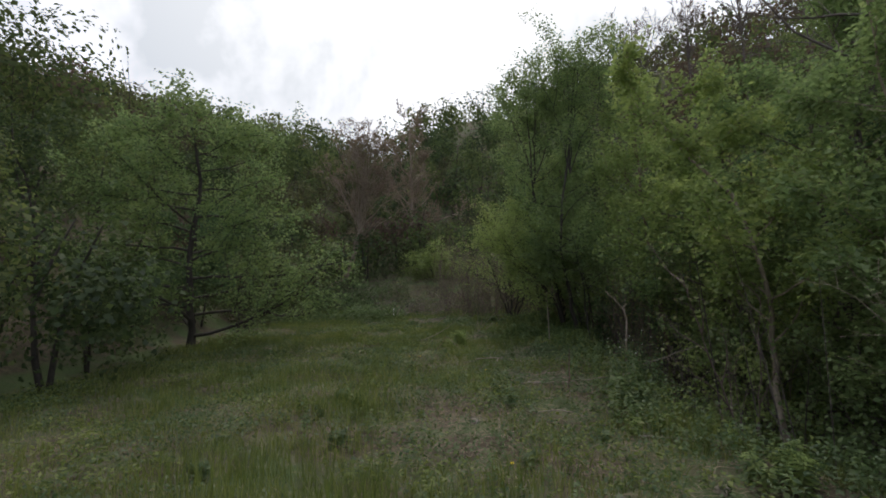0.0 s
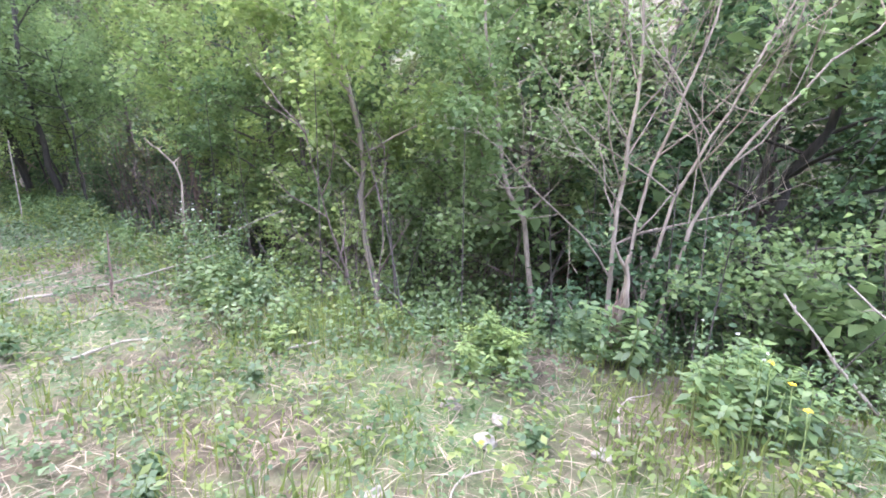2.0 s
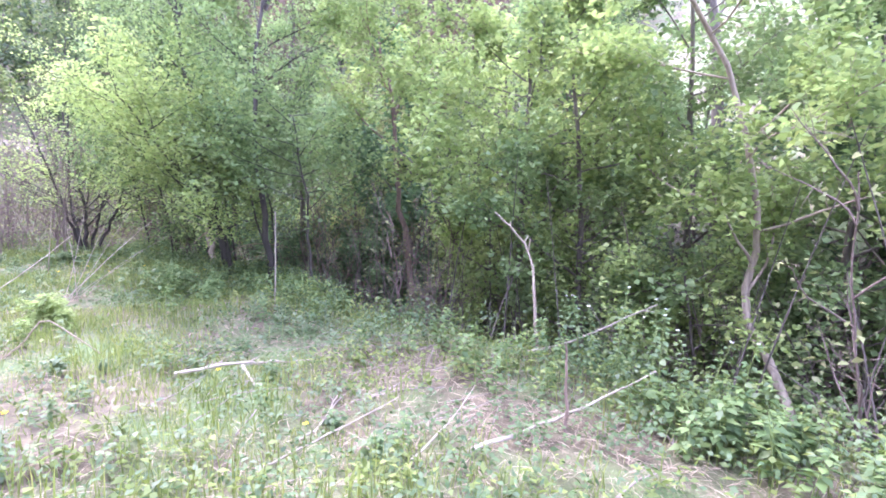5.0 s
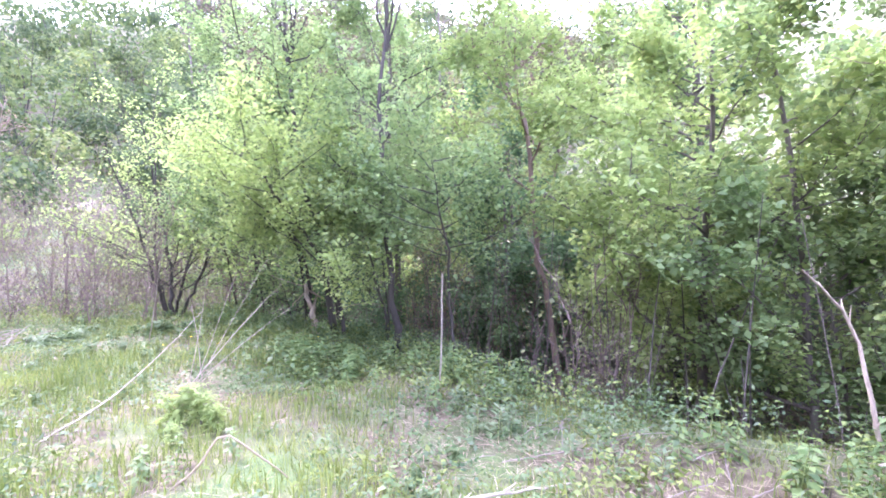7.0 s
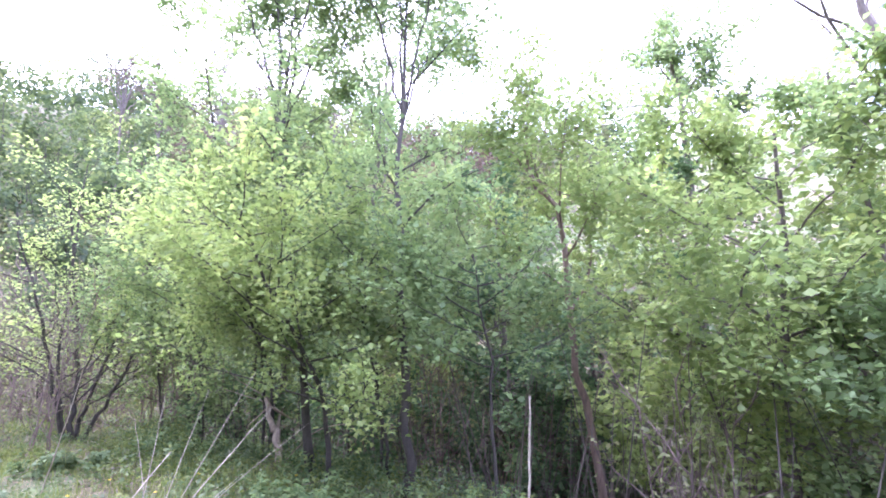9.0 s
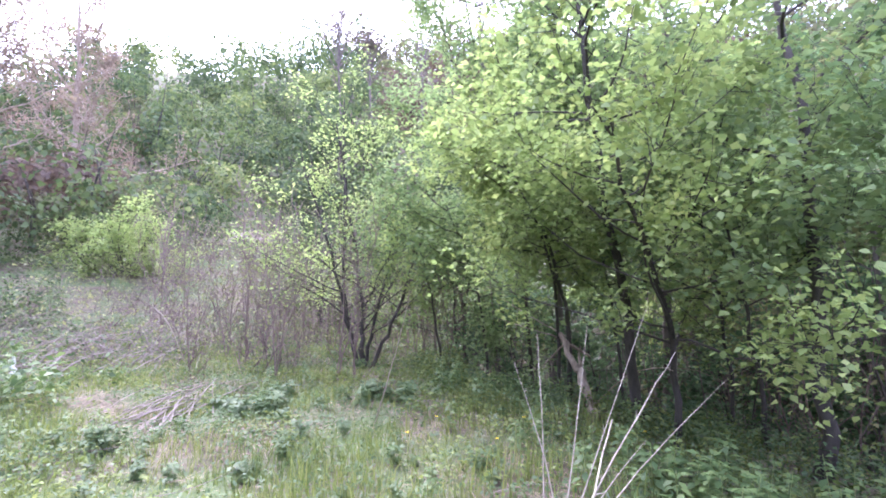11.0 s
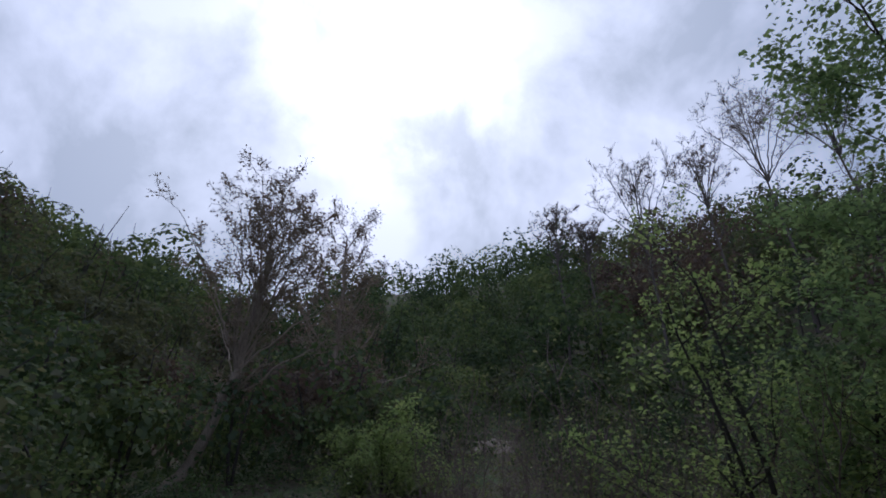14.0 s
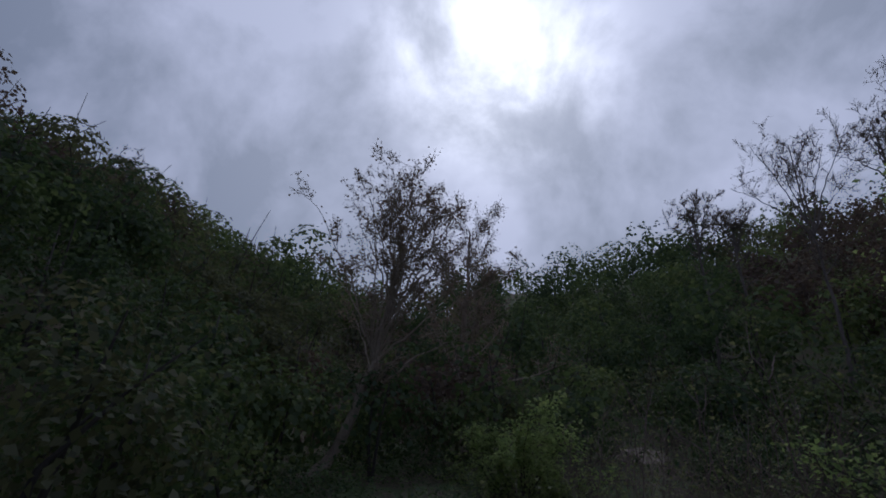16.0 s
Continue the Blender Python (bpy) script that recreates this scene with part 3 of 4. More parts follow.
# the rounded tree on the other side of the path
tree("round_tree", "rounded leafy tree standing beside the path", [foot(-6.3, 11.7), (-6.3, 11.7, 2.0), (-6.15, 11.8, 4.0), (-6.4, 11.8, 5.6)], 0.09, 34, 3.0, 0.05, 0.12, 27000, (0.085, 0.055), (BARK_DARK, LEAF_MID), 27, lift=0.02, subs=9)
tree("rounded_bush", "broad dark green bush at the foot of the slope", [foot(-8.7, 16.2), (-8.7, 16.2, 1.4), (-8.6, 16.4, 2.6), (-8.7, 16.5, 3.7)], 0.10, 22, 2.0, 0.08, 0.25, 12000, (0.09, 0.06), (BARK_DARK, LEAF_DEEP), 35, subs=8, category="bush")
# a low bough of big-leaved twigs reaching over the path
tree("overhanging_tree", "slender tree with broad leaves hanging over the path", [foot(-6.6, 15.0), (-6.4, 15.1, 1.8), (-5.7, 15.4, 3.3), (-4.75, 15.6, 3.75)], 0.03, 9, 0.75, 0.62, 0.05, 300, (0.095, 0.06), (BARK_DARK, LEAF_MID), 31, aim=(0.5, 0.1, -0.15), lift=-0.03, subs=3, twigs=2, spread_m=0.03)
# valley head
tree("leaning_bare_tree", "tall tree with a crooked leaning trunk and sparse russet buds", [foot(-6.9, 28.0), (-6.0, 28.4, 1.9), (-5.35, 28.5, 4.2), (-5.1, 28.5, 6.6), (-4.9, 28.5, 8.2)], 0.18, 10, 1.5, 0.36, 0.7, 5200, (0.1, 0.07),
     (BARK_PALE, LEAF_RUSSET), 28, lift=0.06, subs=9, twigs=3, spread_m=0.09, fine=0.006, slim=0.19, stems=[*fan(-5.0, 28.5, 7.0, 11.1, 1.9, 5, 284), *fan(-5.3, 28.5, 4.6, 9.7, 4.3, 9, 281), *fan(-5.0, 28.5, 6.0, 10.5, 2.9, 7, 282), *fan(-5.2, 28.5, 3.9, 7.4, 4.4, 4, 283)])
tree("bare_tree", "pale-trunked tree with sparse russet buds on the slope", [foot(-2.8, 36.2), (-2.8, 36.3, 7.0), (-2.9, 36.4, 13.0)], 0.17, 18, 3.6, 0.3, 0.9, 5600, (0.1, 0.07), (BARK_PALE, LEAF_RUSSET), 29, lift=0.1, subs=11, spread_m=0.12, fine=0.012)
for x, y, zt, wide, sd in ((14.2, 36.8, 21.4, 3.9, 51), (10.0, 39.8, 18.8, 2.3, 52), (20.4, 33.4, 25.0, 4.0, 53), (23.0, 31.0, 24.6, 3.4, 56), (17.6, 35.2, 21.6, 2.6, 57), (-21.0, 36.0, 15.8, 2.2, 54), (12.4, 40.4, 18.6, 1.9, 55)):
    b = foot(x, y)
    fork = zt - 1.7 * wide
    tree("bare_tree", "thin bare tree with fine twigs standing on the ridge", [b, (x + 0.2, y, (b[2] + fork) / 2), (x, y + 0.1, fork), (x, y + 0.2, zt - 0.9)], 0.10, 12, 0.6 * wide, 0.45, 0.9, 380, (0.12, 0.08), (BARK_GREY, LEAF_RUSSET), sd, lift=0.1, subs=8, twigs=2, spread_m=0.08, fine=0.009, slim=0.45, group="bare trees on the ridges",
         stems=fan(x, y, fork, zt - 0.5, wide, 8, sd))
tree("round_bush", "bright yellow-green round bush at the valley head", [foot(-1.05, 28.6), (-1.0, 28.6, 0.9), (-1.1, 28.7, 2.3)], 0.06, 20, 2.2, 0.05, 0.8, 8500, (0.10, 0.07), (BARK_DARK, LEAF_FRESH), 30, category="bush")

# bushes on the far bank of the gully, four kinds repeated
KINDS = []
for k, (mat, lab) in enumerate(((LEAF_MID, "green bush on the far bank of the gully"), (LEAF_FRESH, "yellow-green bush on the far bank of the gully"), (LEAF_DEEP, "dark green bush on the far bank of the gully"), (LEAF_OLIVE, "thin olive bush with half-open leaves"))):
    spot = [(6.6, 5.2), (6.6, 10.4), (6.3, 13.0), (7.2, 15.4)][k]
    b = foot(*spot)
    KINDS.append(tree("bank_bush", lab, [b, (b[0], b[1], b[2] + 1.5), (b[0] - 0.2, b[1] + 0.2, b[2] + 5.6)], 0.06, 18, 2.0, 0.28, 0.4, 4300 if k != 3 else 2800, (0.122, 0.083), (BARK_GREY, mat), 40 + k, subs=5, twigs=0, group="bushes on the far bank", category="bush"))
r2 = np.random.default_rng(3)
for i in range(24):
    x, y = r2.uniform(6.8, 11.0), -3.0 + i * 0.92
    size = r2.uniform(0.85, 1.35) if not 6.5 < y < 14 else min(1.15, (1.3 + 0.42 * math.hypot(x + 1.4, y - 8.9) - gz(x, y)) / 6.9)
    copy_thing(KINDS[i % 4], pose(x, y, gz(x, y) - 0.1, 0, 0, r2.uniform(0, 360)) @ Matrix.Scale(size, 4))


for x, y, k, size in ((7.3, 3.9, 2, 1.3), (7.0, 5.7, 0, 1.25), (6.9, 2.6, 0, 1.2), (8.6, 4.8, 2, 1.4)):
    copy_thing(KINDS[k], pose(x, y, gz(x, y) - 0.1, 0, 0, 75 * x) @ Matrix.Scale(size, 4))

# ---- woods on the slopes ----
def crown_template(seed, count, leaf_m, tall, wide):
    r = np.random.default_rng(seed)
    n_l = 7
    c = r.normal(0, 1, (n_l, 3)) * np.array([wide * 0.23, wide * 0.23, tall * 0.16]) + np.array([0, 0, tall * 0.46])
    rad = r.uniform(0.2, 0.34, n_l) * wide
    i = r.integers(0, n_l, count)
    d = unit(r.normal(0, 1, (count, 3)) + np.array([0, 0, 0.35]))
    p = c[i] + d * rad[i][:, None] * r.uniform(0.6, 1.1, count)[:, None] ** 0.5
    nrm = unit(d + r.normal(0, 0.38, (count, 3)) + np.array([0, 0, 0.3]))
    b = Bag()
    s = r.uniform(0.6, 1.3, count)
    b.leaves(p, np.cross(nrm, r.normal(0, 1, (count, 3))), nrm, leaf_m * 1.1 * s, leaf_m * 0.8 * s)
    return np.concatenate(b.v)


def near_walk(x, y):
    """Clear of the path, the gully and the bare sandy slope."""
    lane = (x > -6.3 + 0.8 * np.sin(y)) & (x < 10.5) & (y < 18.5) & (y > -9)
    glade = (x > -4.6) & (x < 4.2) & (y < 23.5) & (y > 18)
    sight = (np.abs(x - (1.4 + (y - 24) * 0.25)) < 1.3) & (y > 23) & (y < 35)
    trunk_view = (np.abs(x + 2.15 + (y - 13.35) * 0.315) < 1.3) & (y < 27.5) & (y > 15)
    return trunk_view | sight | lane | glade | (np.hypot((x - 3.7) / 1.7, (y - 33.6) / 1.8) < 1) | (np.hypot(x + 1, y - 28.2) < 2.3) | (np.hypot(x + 5.0, y - 26.5) < 2.2) | (np.hypot(x + 3, y - 14.5) < 3.8) | (np.abs(x + 0.22 * (y - 15)) < 1.8) & (y < 30)


woods_r = np.random.default_rng(21)
pts = woods_r.uniform([-66, -6], [56, 116], (13000, 2))
dist = np.hypot(pts[:, 0] + 2.8, pts[:, 1] - 14.5)
seen_side = (pts[:, 1] > 12) | (pts[:, 0] < -6)
pts = pts[(~near_walk(pts[:, 0], pts[:, 1])) & (dist < 100) & seen_side & ((pts[:, 0] < 16) | (pts[:, 1] > 20)) & (pts[:, 1] > 0.7 * np.abs(pts[:, 0]) - 16)]
kept = []
cell = {}
for x, y in pts:
    d = math.hypot(x + 2.8, y - 14.5)
    gap = 1.3 if d < 14 else 1.7 if d < 26 else 2.6 if d < 48 else 3.6
    c = (int(x // 3.2), int(y // 3.2))
    near = [q for i in (-1, 0, 1) for j in (-1, 0, 1) for q in cell.get((c[0] + i, c[1] + j), ())]
    if all(math.hypot(x - q[0], y - q[1]) > gap for q in near):
        kept.append((x, y, d))
        cell.setdefault(c, []).append((x, y))
CLOSE_T = [crown_template(s + 30, 1500, 0.085, 2.6, 2.6) for s in range(4)]
NEAR_T = [crown_template(s, 1000, 0.155, 3.4, 3.0) for s in range(4)]
FAR_T = [crown_template(s + 10, 900, 0.24, 5.6, 4.2) for s in range(5)]
BIG_T = [crown_template(s + 40, 1050, 0.15, 5.6, 4.2) for s in range(4)]
END_T = [crown_template(s + 20, 260, 0.4, 6.4, 5.0) for s in range(5)]
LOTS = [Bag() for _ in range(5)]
stems_bag = Bag()
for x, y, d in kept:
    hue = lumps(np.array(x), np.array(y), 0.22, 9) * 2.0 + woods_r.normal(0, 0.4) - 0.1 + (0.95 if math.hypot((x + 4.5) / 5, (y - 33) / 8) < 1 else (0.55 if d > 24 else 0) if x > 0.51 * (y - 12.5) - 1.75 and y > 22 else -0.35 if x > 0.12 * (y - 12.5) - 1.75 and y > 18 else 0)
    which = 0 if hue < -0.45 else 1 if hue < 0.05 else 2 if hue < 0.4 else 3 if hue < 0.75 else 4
    big = x < -12.5 and y < 14.5 + 0.45 * (-x - 3)
    t = CLOSE_T[woods_r.integers(0, 4)] if d < 13 else NEAR_T[woods_r.integers(0, 4)] if d < 26 and not big else BIG_T[woods_r.integers(0, 4)] if big and d < 30 else FAR_T[woods_r.integers(0, 5)] if d < 48 else END_T[woods_r.integers(0, 5)]
    a, s = woods_r.uniform(0, 6.28), woods_r.uniform(0.7, 1.3) * (1.15 if big else 1.0)
    m = np.array([[np.cos(a), -np.sin(a), 0], [np.sin(a), np.cos(a), 0], [0, 0, 1]]) * s
    z = gz(x, y)
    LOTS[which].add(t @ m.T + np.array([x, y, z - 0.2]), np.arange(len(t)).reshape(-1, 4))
    h = (2.2 if d < 13 else 3.0 if d < 26 else 5.0) * s * (0.85 if big else 1.0)
    for _ in range(2 if d < 40 else 1):
        stems_bag.tube(curve_pts([(x, y, z - 0.3), (x + woods_r.normal(0, 0.2), y + woods_r.normal(0, 0.2), z + h * 0.5), (x + woods_r.normal(0, 0.5), y + woods_r.normal(0, 0.5), z + h * woods_r.uniform(0.85, 1.15))], 5), np.linspace(0.05 * s, 0.012, 5), 4)
# each lot takes a leaf colour darkened for the shade between crowns
for bag, mat, lab in zip(LOTS, (WOOD_SHADED_DEEP, WOOD_SHADED_MID, WOOD_SHADED_FRESH, WOOD_SHADED_OLIVE, WOOD_SHADED_RUSSET), ("deep green", "spring green", "yellow-green", "olive half-open", "russet budding")):
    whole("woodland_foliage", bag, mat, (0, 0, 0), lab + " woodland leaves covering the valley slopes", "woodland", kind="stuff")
whole("woodland_stems", stems_bag, BARK_DARK, (0, 0, 0), "thin grey trunks of the woodland on the slopes", "woodland", kind="stuff")

# ---- undergrowth ----
ug = np.random.default_rng(31)
bag = Bag()
for i in range(760):
    y = ug.uniform(-2, 18) if i < 420 else ug.uniform(9, 18)
    x = np.interp(y, EDGE_Y, EDGE_X) + ug.uniform(0.7, 6.0)
    z = gz(x, y)
    h = ug.uniform(1.2, 3.6)
    lean = ug.normal(0, 0.6, 2)
    bag.tube(curve_pts([(x, y, z - 0.05), (x + lean[0] * 0.4, y + lean[1] * 0.4, z + h * 0.5), (x + lean[0], y + lean[1], z + h)], 5), np.linspace(ug.uniform(0.006, 0.018), 0.003, 5), 4)
whole("thicket_stems", bag, BARK_GREY, (0, 0, 0), "dense thin bare stems crowding the dark gully", "undergrowth", kind="stuff")


def keep_by(x, y, seed, scale, level):
    return lumps(x, y, scale, seed) > level


# dark ivy and brambles down in the gully
n = 78000
y = ug.uniform(-3, 19, n)
x = np.interp(y, EDGE_Y, EDGE_X) + 0.8 + 6.2 * ug.random(n) ** 0.9
ok = lumps(x, y, 1.6, 33) + ug.normal(0, 0.12, n) > -0.4
x, y = x[ok], y[ok]
n = len(x)
hgt = np.abs(ug.normal(0, 0.28, n)) * (1 + lumps(x, y, 1.3, 34))
bag = Bag()
bag.leaves(np.column_stack([x, y, ground_z(x, y) + hgt]), ug.normal(0, 1, (n, 3)) * np.array([1, 1, 0.4]), np.array([-0.3, 0, 1.0]) + ug.normal(0, 0.4, (n, 3)), ug.uniform(0.05, 0.1, n), ug.uniform(0.035, 0.07, n))
whole("bramble_cover", bag, IVY_MAT, (0, 0, 0), "dark ivy and bramble leaves covering the gully sides", "undergrowth", kind="stuff")


def bank_points(n, r, x0=-6.5, lip=0.35, y0=-1.5, y1=21.0):
    p = r.uniform([x0, y0], [6, y1], (n, 2))
    ok = p[:, 0] < np.interp(p[:, 1], EDGE_Y, EDGE_X) + lip
    return p[ok]


def rim(p):
    """How near a point is to the lip of the gully."""
    return smooth01((p[:, 0] - np.interp(p[:, 1], EDGE_Y, EDGE_X) + 1.5) / 1.5)


def dry(p):
    """Where the turf is matted and dry."""
    spots = ((0.4, 5.6, 1.3, 1.6), (1.3, 7.5, 0.9, 0.9), (1.2, 3.0, 0.7, 0.6), (1.3, 9.6, 0.7, 0.6), (-0.6, 18.0, 0.9, 0.7))
    worn = sum(np.exp(-(((p[:, 0] - a) / c) ** 2 + ((p[:, 1] - b) / d) ** 2)) for a, b, c, d in spots)
    return 0.6 * lumps(p[:, 0], p[:, 1], 1.5, 61) + 0.5 * lumps(p[:, 0], p[:, 1], 4.0, 63) + 0.4 * worn - 0.06


g = np.random.default_rng(51)
p = bank_points(225000, g, y1=23.0)
p = p[(-dry(p) + g.normal(0, 0.16, len(p)) > -0.13) & (g.random(len(p)) < np.where(p[:, 1] > 18.5, 0.7, 1.0))]
h = g.uniform(0.05, 0.2, len(p)) * (1 + 1.3 * lumps(p[:, 0], p[:, 1], 2.4, 62)) * (1 + 0.6 * (lumps(p[:, 0], p[:, 1], 1.1, 64) > 0.25))
bag = Bag()
bag.blades(np.column_stack([p, ground_z(p[:, 0], p[:, 1]) - 0.01]), np.column_stack([g.normal(0, 0.06, (len(p), 2)), 0 * h]), np.maximum(h, 0.035), g.uniform(0.004, 0.010, len(p)))
whole("meadow_grass", bag, GRASS_MAT, (0, 0, 0), "short uneven meadow grass on the path bank", "grass", kind="stuff")

# low broad-leaved weeds, in two sorts
for sort, (mat, seed, lab, small, big) in enumerate(((WEED_MAT, 71, "low broad-leaved weeds among the grass", 0.022, 0.055), (SILVER_MAT, 77, "grey-green downy weeds in loose patches", 0.03, 0.07), (FRESH_WEED_MAT, 79, "bright green clover-like weeds in lush patches", 0.028, 0.075))):
    p = bank_points((27000, 5500, 21000)[sort], g, lip=(0.5, 0.4, 0.15)[sort], y1=(24.5, 21.0, 24.5)[sort])
    w = lumps(p[:, 0], p[:, 1], 1.9, seed) + (0.3 if sort == 0 else 0.14) * rim(p) - (0.0, 0.2, 0.12)[sort]
    p = p[w + g.normal(0, 0.14, len(p)) > -0.02]
    per = 9 if sort == 0 else 6
    base = np.repeat(np.column_stack([p, ground_z(p[:, 0], p[:, 1])]), per, 0)
    n = len(base)
    hh = g.uniform(0.02, 0.13, n) + np.repeat(rim(p), per) * g.uniform(0.0, 0.24, n)
    base = base + np.column_stack([g.normal(0, 0.045, (n, 2)), hh])
    bag = Bag()
    bag.leaves(base, g.normal(0, 1, (n, 3)) * np.array([1, 1, 0.35]), np.array([0, 0, 1.0]) + g.normal(0, 0.45, (n, 3)), g.uniform(small, big, n), g.uniform(small * 0.6, big * 0.55, n))
    whole("low_weeds", bag, mat, (0, 0, 0), lab, "weeds", kind="stuff")

# dry straw litter
p = bank_points(290000, g, y1=24.0)
p = p[(dry(p) + g.normal(0, 0.15, len(p)) > 0.08) | (g.random(len(p)) < 0.06)]
n = len(p)
a, ln = g.uniform(0, 6.28, n), g.uniform(0.05, 0.3, n)
d = np.column_stack([np.cos(a), np.sin(a), g.normal(0, 0.15, n)])
z = ground_z(p[:, 0], p[:, 1]) + g.uniform(0.008, 0.05, n)
bag = Bag()
bag.leaves(np.column_stack([p, z]), d, np.array([0, 0, 1.0]) + g.normal(0, 0.3, (n, 3)), ln, g.uniform(0.0018, 0.0052, n), 0.2)
whole("straw_litter", bag, STRAW_MAT, (0, 0, 0), "pale dry straw lying flat in the grass", "dry grass", kind="stuff")

# brown brushwood where the bank ends
b = np.random.default_rng(81)
bag = Bag()
for i in range(1150):
    x, y = (b.uniform(-3.5, 5.5), 18.8 + 7.7 * b.random() ** 1.4) if i < 720 else (b.uniform(-0.5, 6.5), b.uniform(24, 33.5))
    if x < -0.5 and y < 20.0:
        continue
    z = gz(x, y)
    h = b.uniform(0.35, 1.3) * (1 if i < 720 else 1.35)
    shoot = bough(b, (x, y, z - 0.03), (*b.normal(0, 0.75, 2), 1.0), h, 7, 0.0, 0.2)
    thick = b.uniform(0.004, 0.011) * (1 if i < 720 else 1.4)
    bag.tube(shoot, np.linspace(thick, 0.002, 7), 3)
    for _ in range(5):
        k = b.integers(1, 6)
        side = bough(b, shoot[k], shoot[k + 1] - shoot[k] + b.normal(0, 0.13, 3), h * b.uniform(0.25, 0.6), 4, 0.0, 0.25)
        bag.tube(side, np.linspace(thick * 0.5, 0.0015, 4), 3)
whole("brushwood", bag, TWIG_BROWN, (0, 0, 0), "tangle of thin brown bare stems at the end of the bank", "undergrowth", kind="stuff")
n = 13000
x, y = b.uniform(-3, 6.5, n), b.uniform(18.5, 32, n)
bag = Bag()
bag.leaves(np.column_stack([x, y, ground_z(x, y) + b.uniform(0.2, 1.9, n) * b.random(n)]), b.normal(0, 1, (n, 3)), np.array([0, 0, 1.0]) + b.normal(0, 0.5, (n, 3)), b.uniform(0.04, 0.075, n), b.uniform(0.025, 0.05, n))
whole("brushwood_leaves", bag, LEAF_OLIVE, (0, 0, 0), "scattered small olive leaves among the brushwood", "undergrowth", kind="stuff")

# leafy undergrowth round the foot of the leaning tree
# the low shrubs share the slope woods' deep green with shade in it
for mat, seed, count, lab in ((NETTLE_MAT, 83, 24000, "fresh green herbs growing knee-high under the trees"), (WOOD_SHADED_DEEP, 84, 16000, "dark low shrubs and brambles under the trees")):
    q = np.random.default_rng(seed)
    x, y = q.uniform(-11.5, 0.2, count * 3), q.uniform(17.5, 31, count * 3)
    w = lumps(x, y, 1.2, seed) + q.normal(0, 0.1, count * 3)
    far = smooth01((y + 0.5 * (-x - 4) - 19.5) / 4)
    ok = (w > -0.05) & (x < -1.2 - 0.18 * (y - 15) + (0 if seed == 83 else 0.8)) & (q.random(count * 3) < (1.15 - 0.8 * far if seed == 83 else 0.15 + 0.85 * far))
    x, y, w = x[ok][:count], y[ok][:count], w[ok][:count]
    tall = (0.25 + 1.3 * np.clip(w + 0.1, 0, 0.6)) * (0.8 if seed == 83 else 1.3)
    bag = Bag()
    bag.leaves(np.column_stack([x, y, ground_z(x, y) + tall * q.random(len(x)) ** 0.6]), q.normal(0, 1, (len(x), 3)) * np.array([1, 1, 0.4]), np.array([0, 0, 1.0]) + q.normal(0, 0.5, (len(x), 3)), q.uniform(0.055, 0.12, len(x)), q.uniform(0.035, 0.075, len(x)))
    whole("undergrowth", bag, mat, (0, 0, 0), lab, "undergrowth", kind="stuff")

SAPLING = []
for k in range(3):
    x, y = ((0.4, 20.6), (1.2, 21.4), (-0.2, 22.2))[k]
    fz = foot(x, y)
    SAPLING.append(tree("sapling", "thin reddish-brown sapling with hardly any leaves", [fz, (x + 0.1, y, fz[2] + 1.3), (x + 0.25, y + 0.1, fz[2] + 2.7)], 0.014, 9, 0.9, 0.15, 1.6, 150, (0.055, 0.035), (TWIG_BROWN, LEAF_OLIVE), 70 + k, stems=([fz, (x - 0.2, y + 0.1, fz[2] + 1.2), (x - 0.45, y, fz[2] + 2.3)],), subs=4, twigs=1, group="brown saplings"))
for i in range(26):
    x, y = b.uniform(-0.8, 5.0), b.uniform(19.3, 25.0)
    if math.hypot(x - 2.2, y - 18.8) > 1.0:
        copy_thing(SAPLING[i % 3], pose(x, y, gz(x, y) - 0.03, 0, 0, b.uniform(0, 360)) @ Matrix.Scale(b.uniform(0.7, 1.25), 4))

for i in range(34):
    if i < 12:
        x, y = b.uniform(0.6, 4.2), b.uniform(17.6, 20.0)
    else:
        y = b.uniform(4.0, 14.5)
        x = float(np.interp(y, EDGE_Y, EDGE_X)) + b.uniform(0.7, 2.6)
    if math.hypot(x - 2.2, y - 18.8) > 0.5:
        copy_thing(SAPLING[i % 3], pose(x, y, gz(x, y) - 0.03, 0, b.normal(0, 8), b.uniform(0, 360)) @ Matrix.Scale(b.uniform(0.7, 1.15), 4))

# bare sandy slip on the far slope
sx, sy = np.meshgrid(np.linspace(-1, 1, 22), np.linspace(-1, 1, 30), indexing="ij")
rr = np.maximum(np.abs(sx), np.abs(sy)) / np.maximum(np.hypot(sx, sy), 1e-6)
ux, uy = sx * rr * (1 + 0.12 * lumps(sx, sy, 5.0, 90)), sy * rr * (1 + 0.12 * lumps(sx, sy, 5.0, 91))
wx, wy = 3.7 + 1.0 * ux + 0.3 * uy, 33.6 + 1.4 * uy
si = np.arange(sx.size).reshape(sx.shape)
sq = np.stack([si[:-1, :-1], si[1:, :-1], si[1:, 1:], si[:-1, 1:]], -1).reshape(-1, 4)
sand = new("sandy_slip", make_mesh("sandy_slip", np.stack([wx, wy, ground_z(wx, wy) + 0.12 * (1 - np.clip(np.hypot(ux, uy), 0, 1)) + 0.05 * lumps(wx, wy, 5.0, 92) - 0.02], -1).reshape(-1, 3), sq, None, SAND_MAT, True))
tagged(sand, "bare pale sandy slip on the wooded slope", "bare earth", kind="structure")


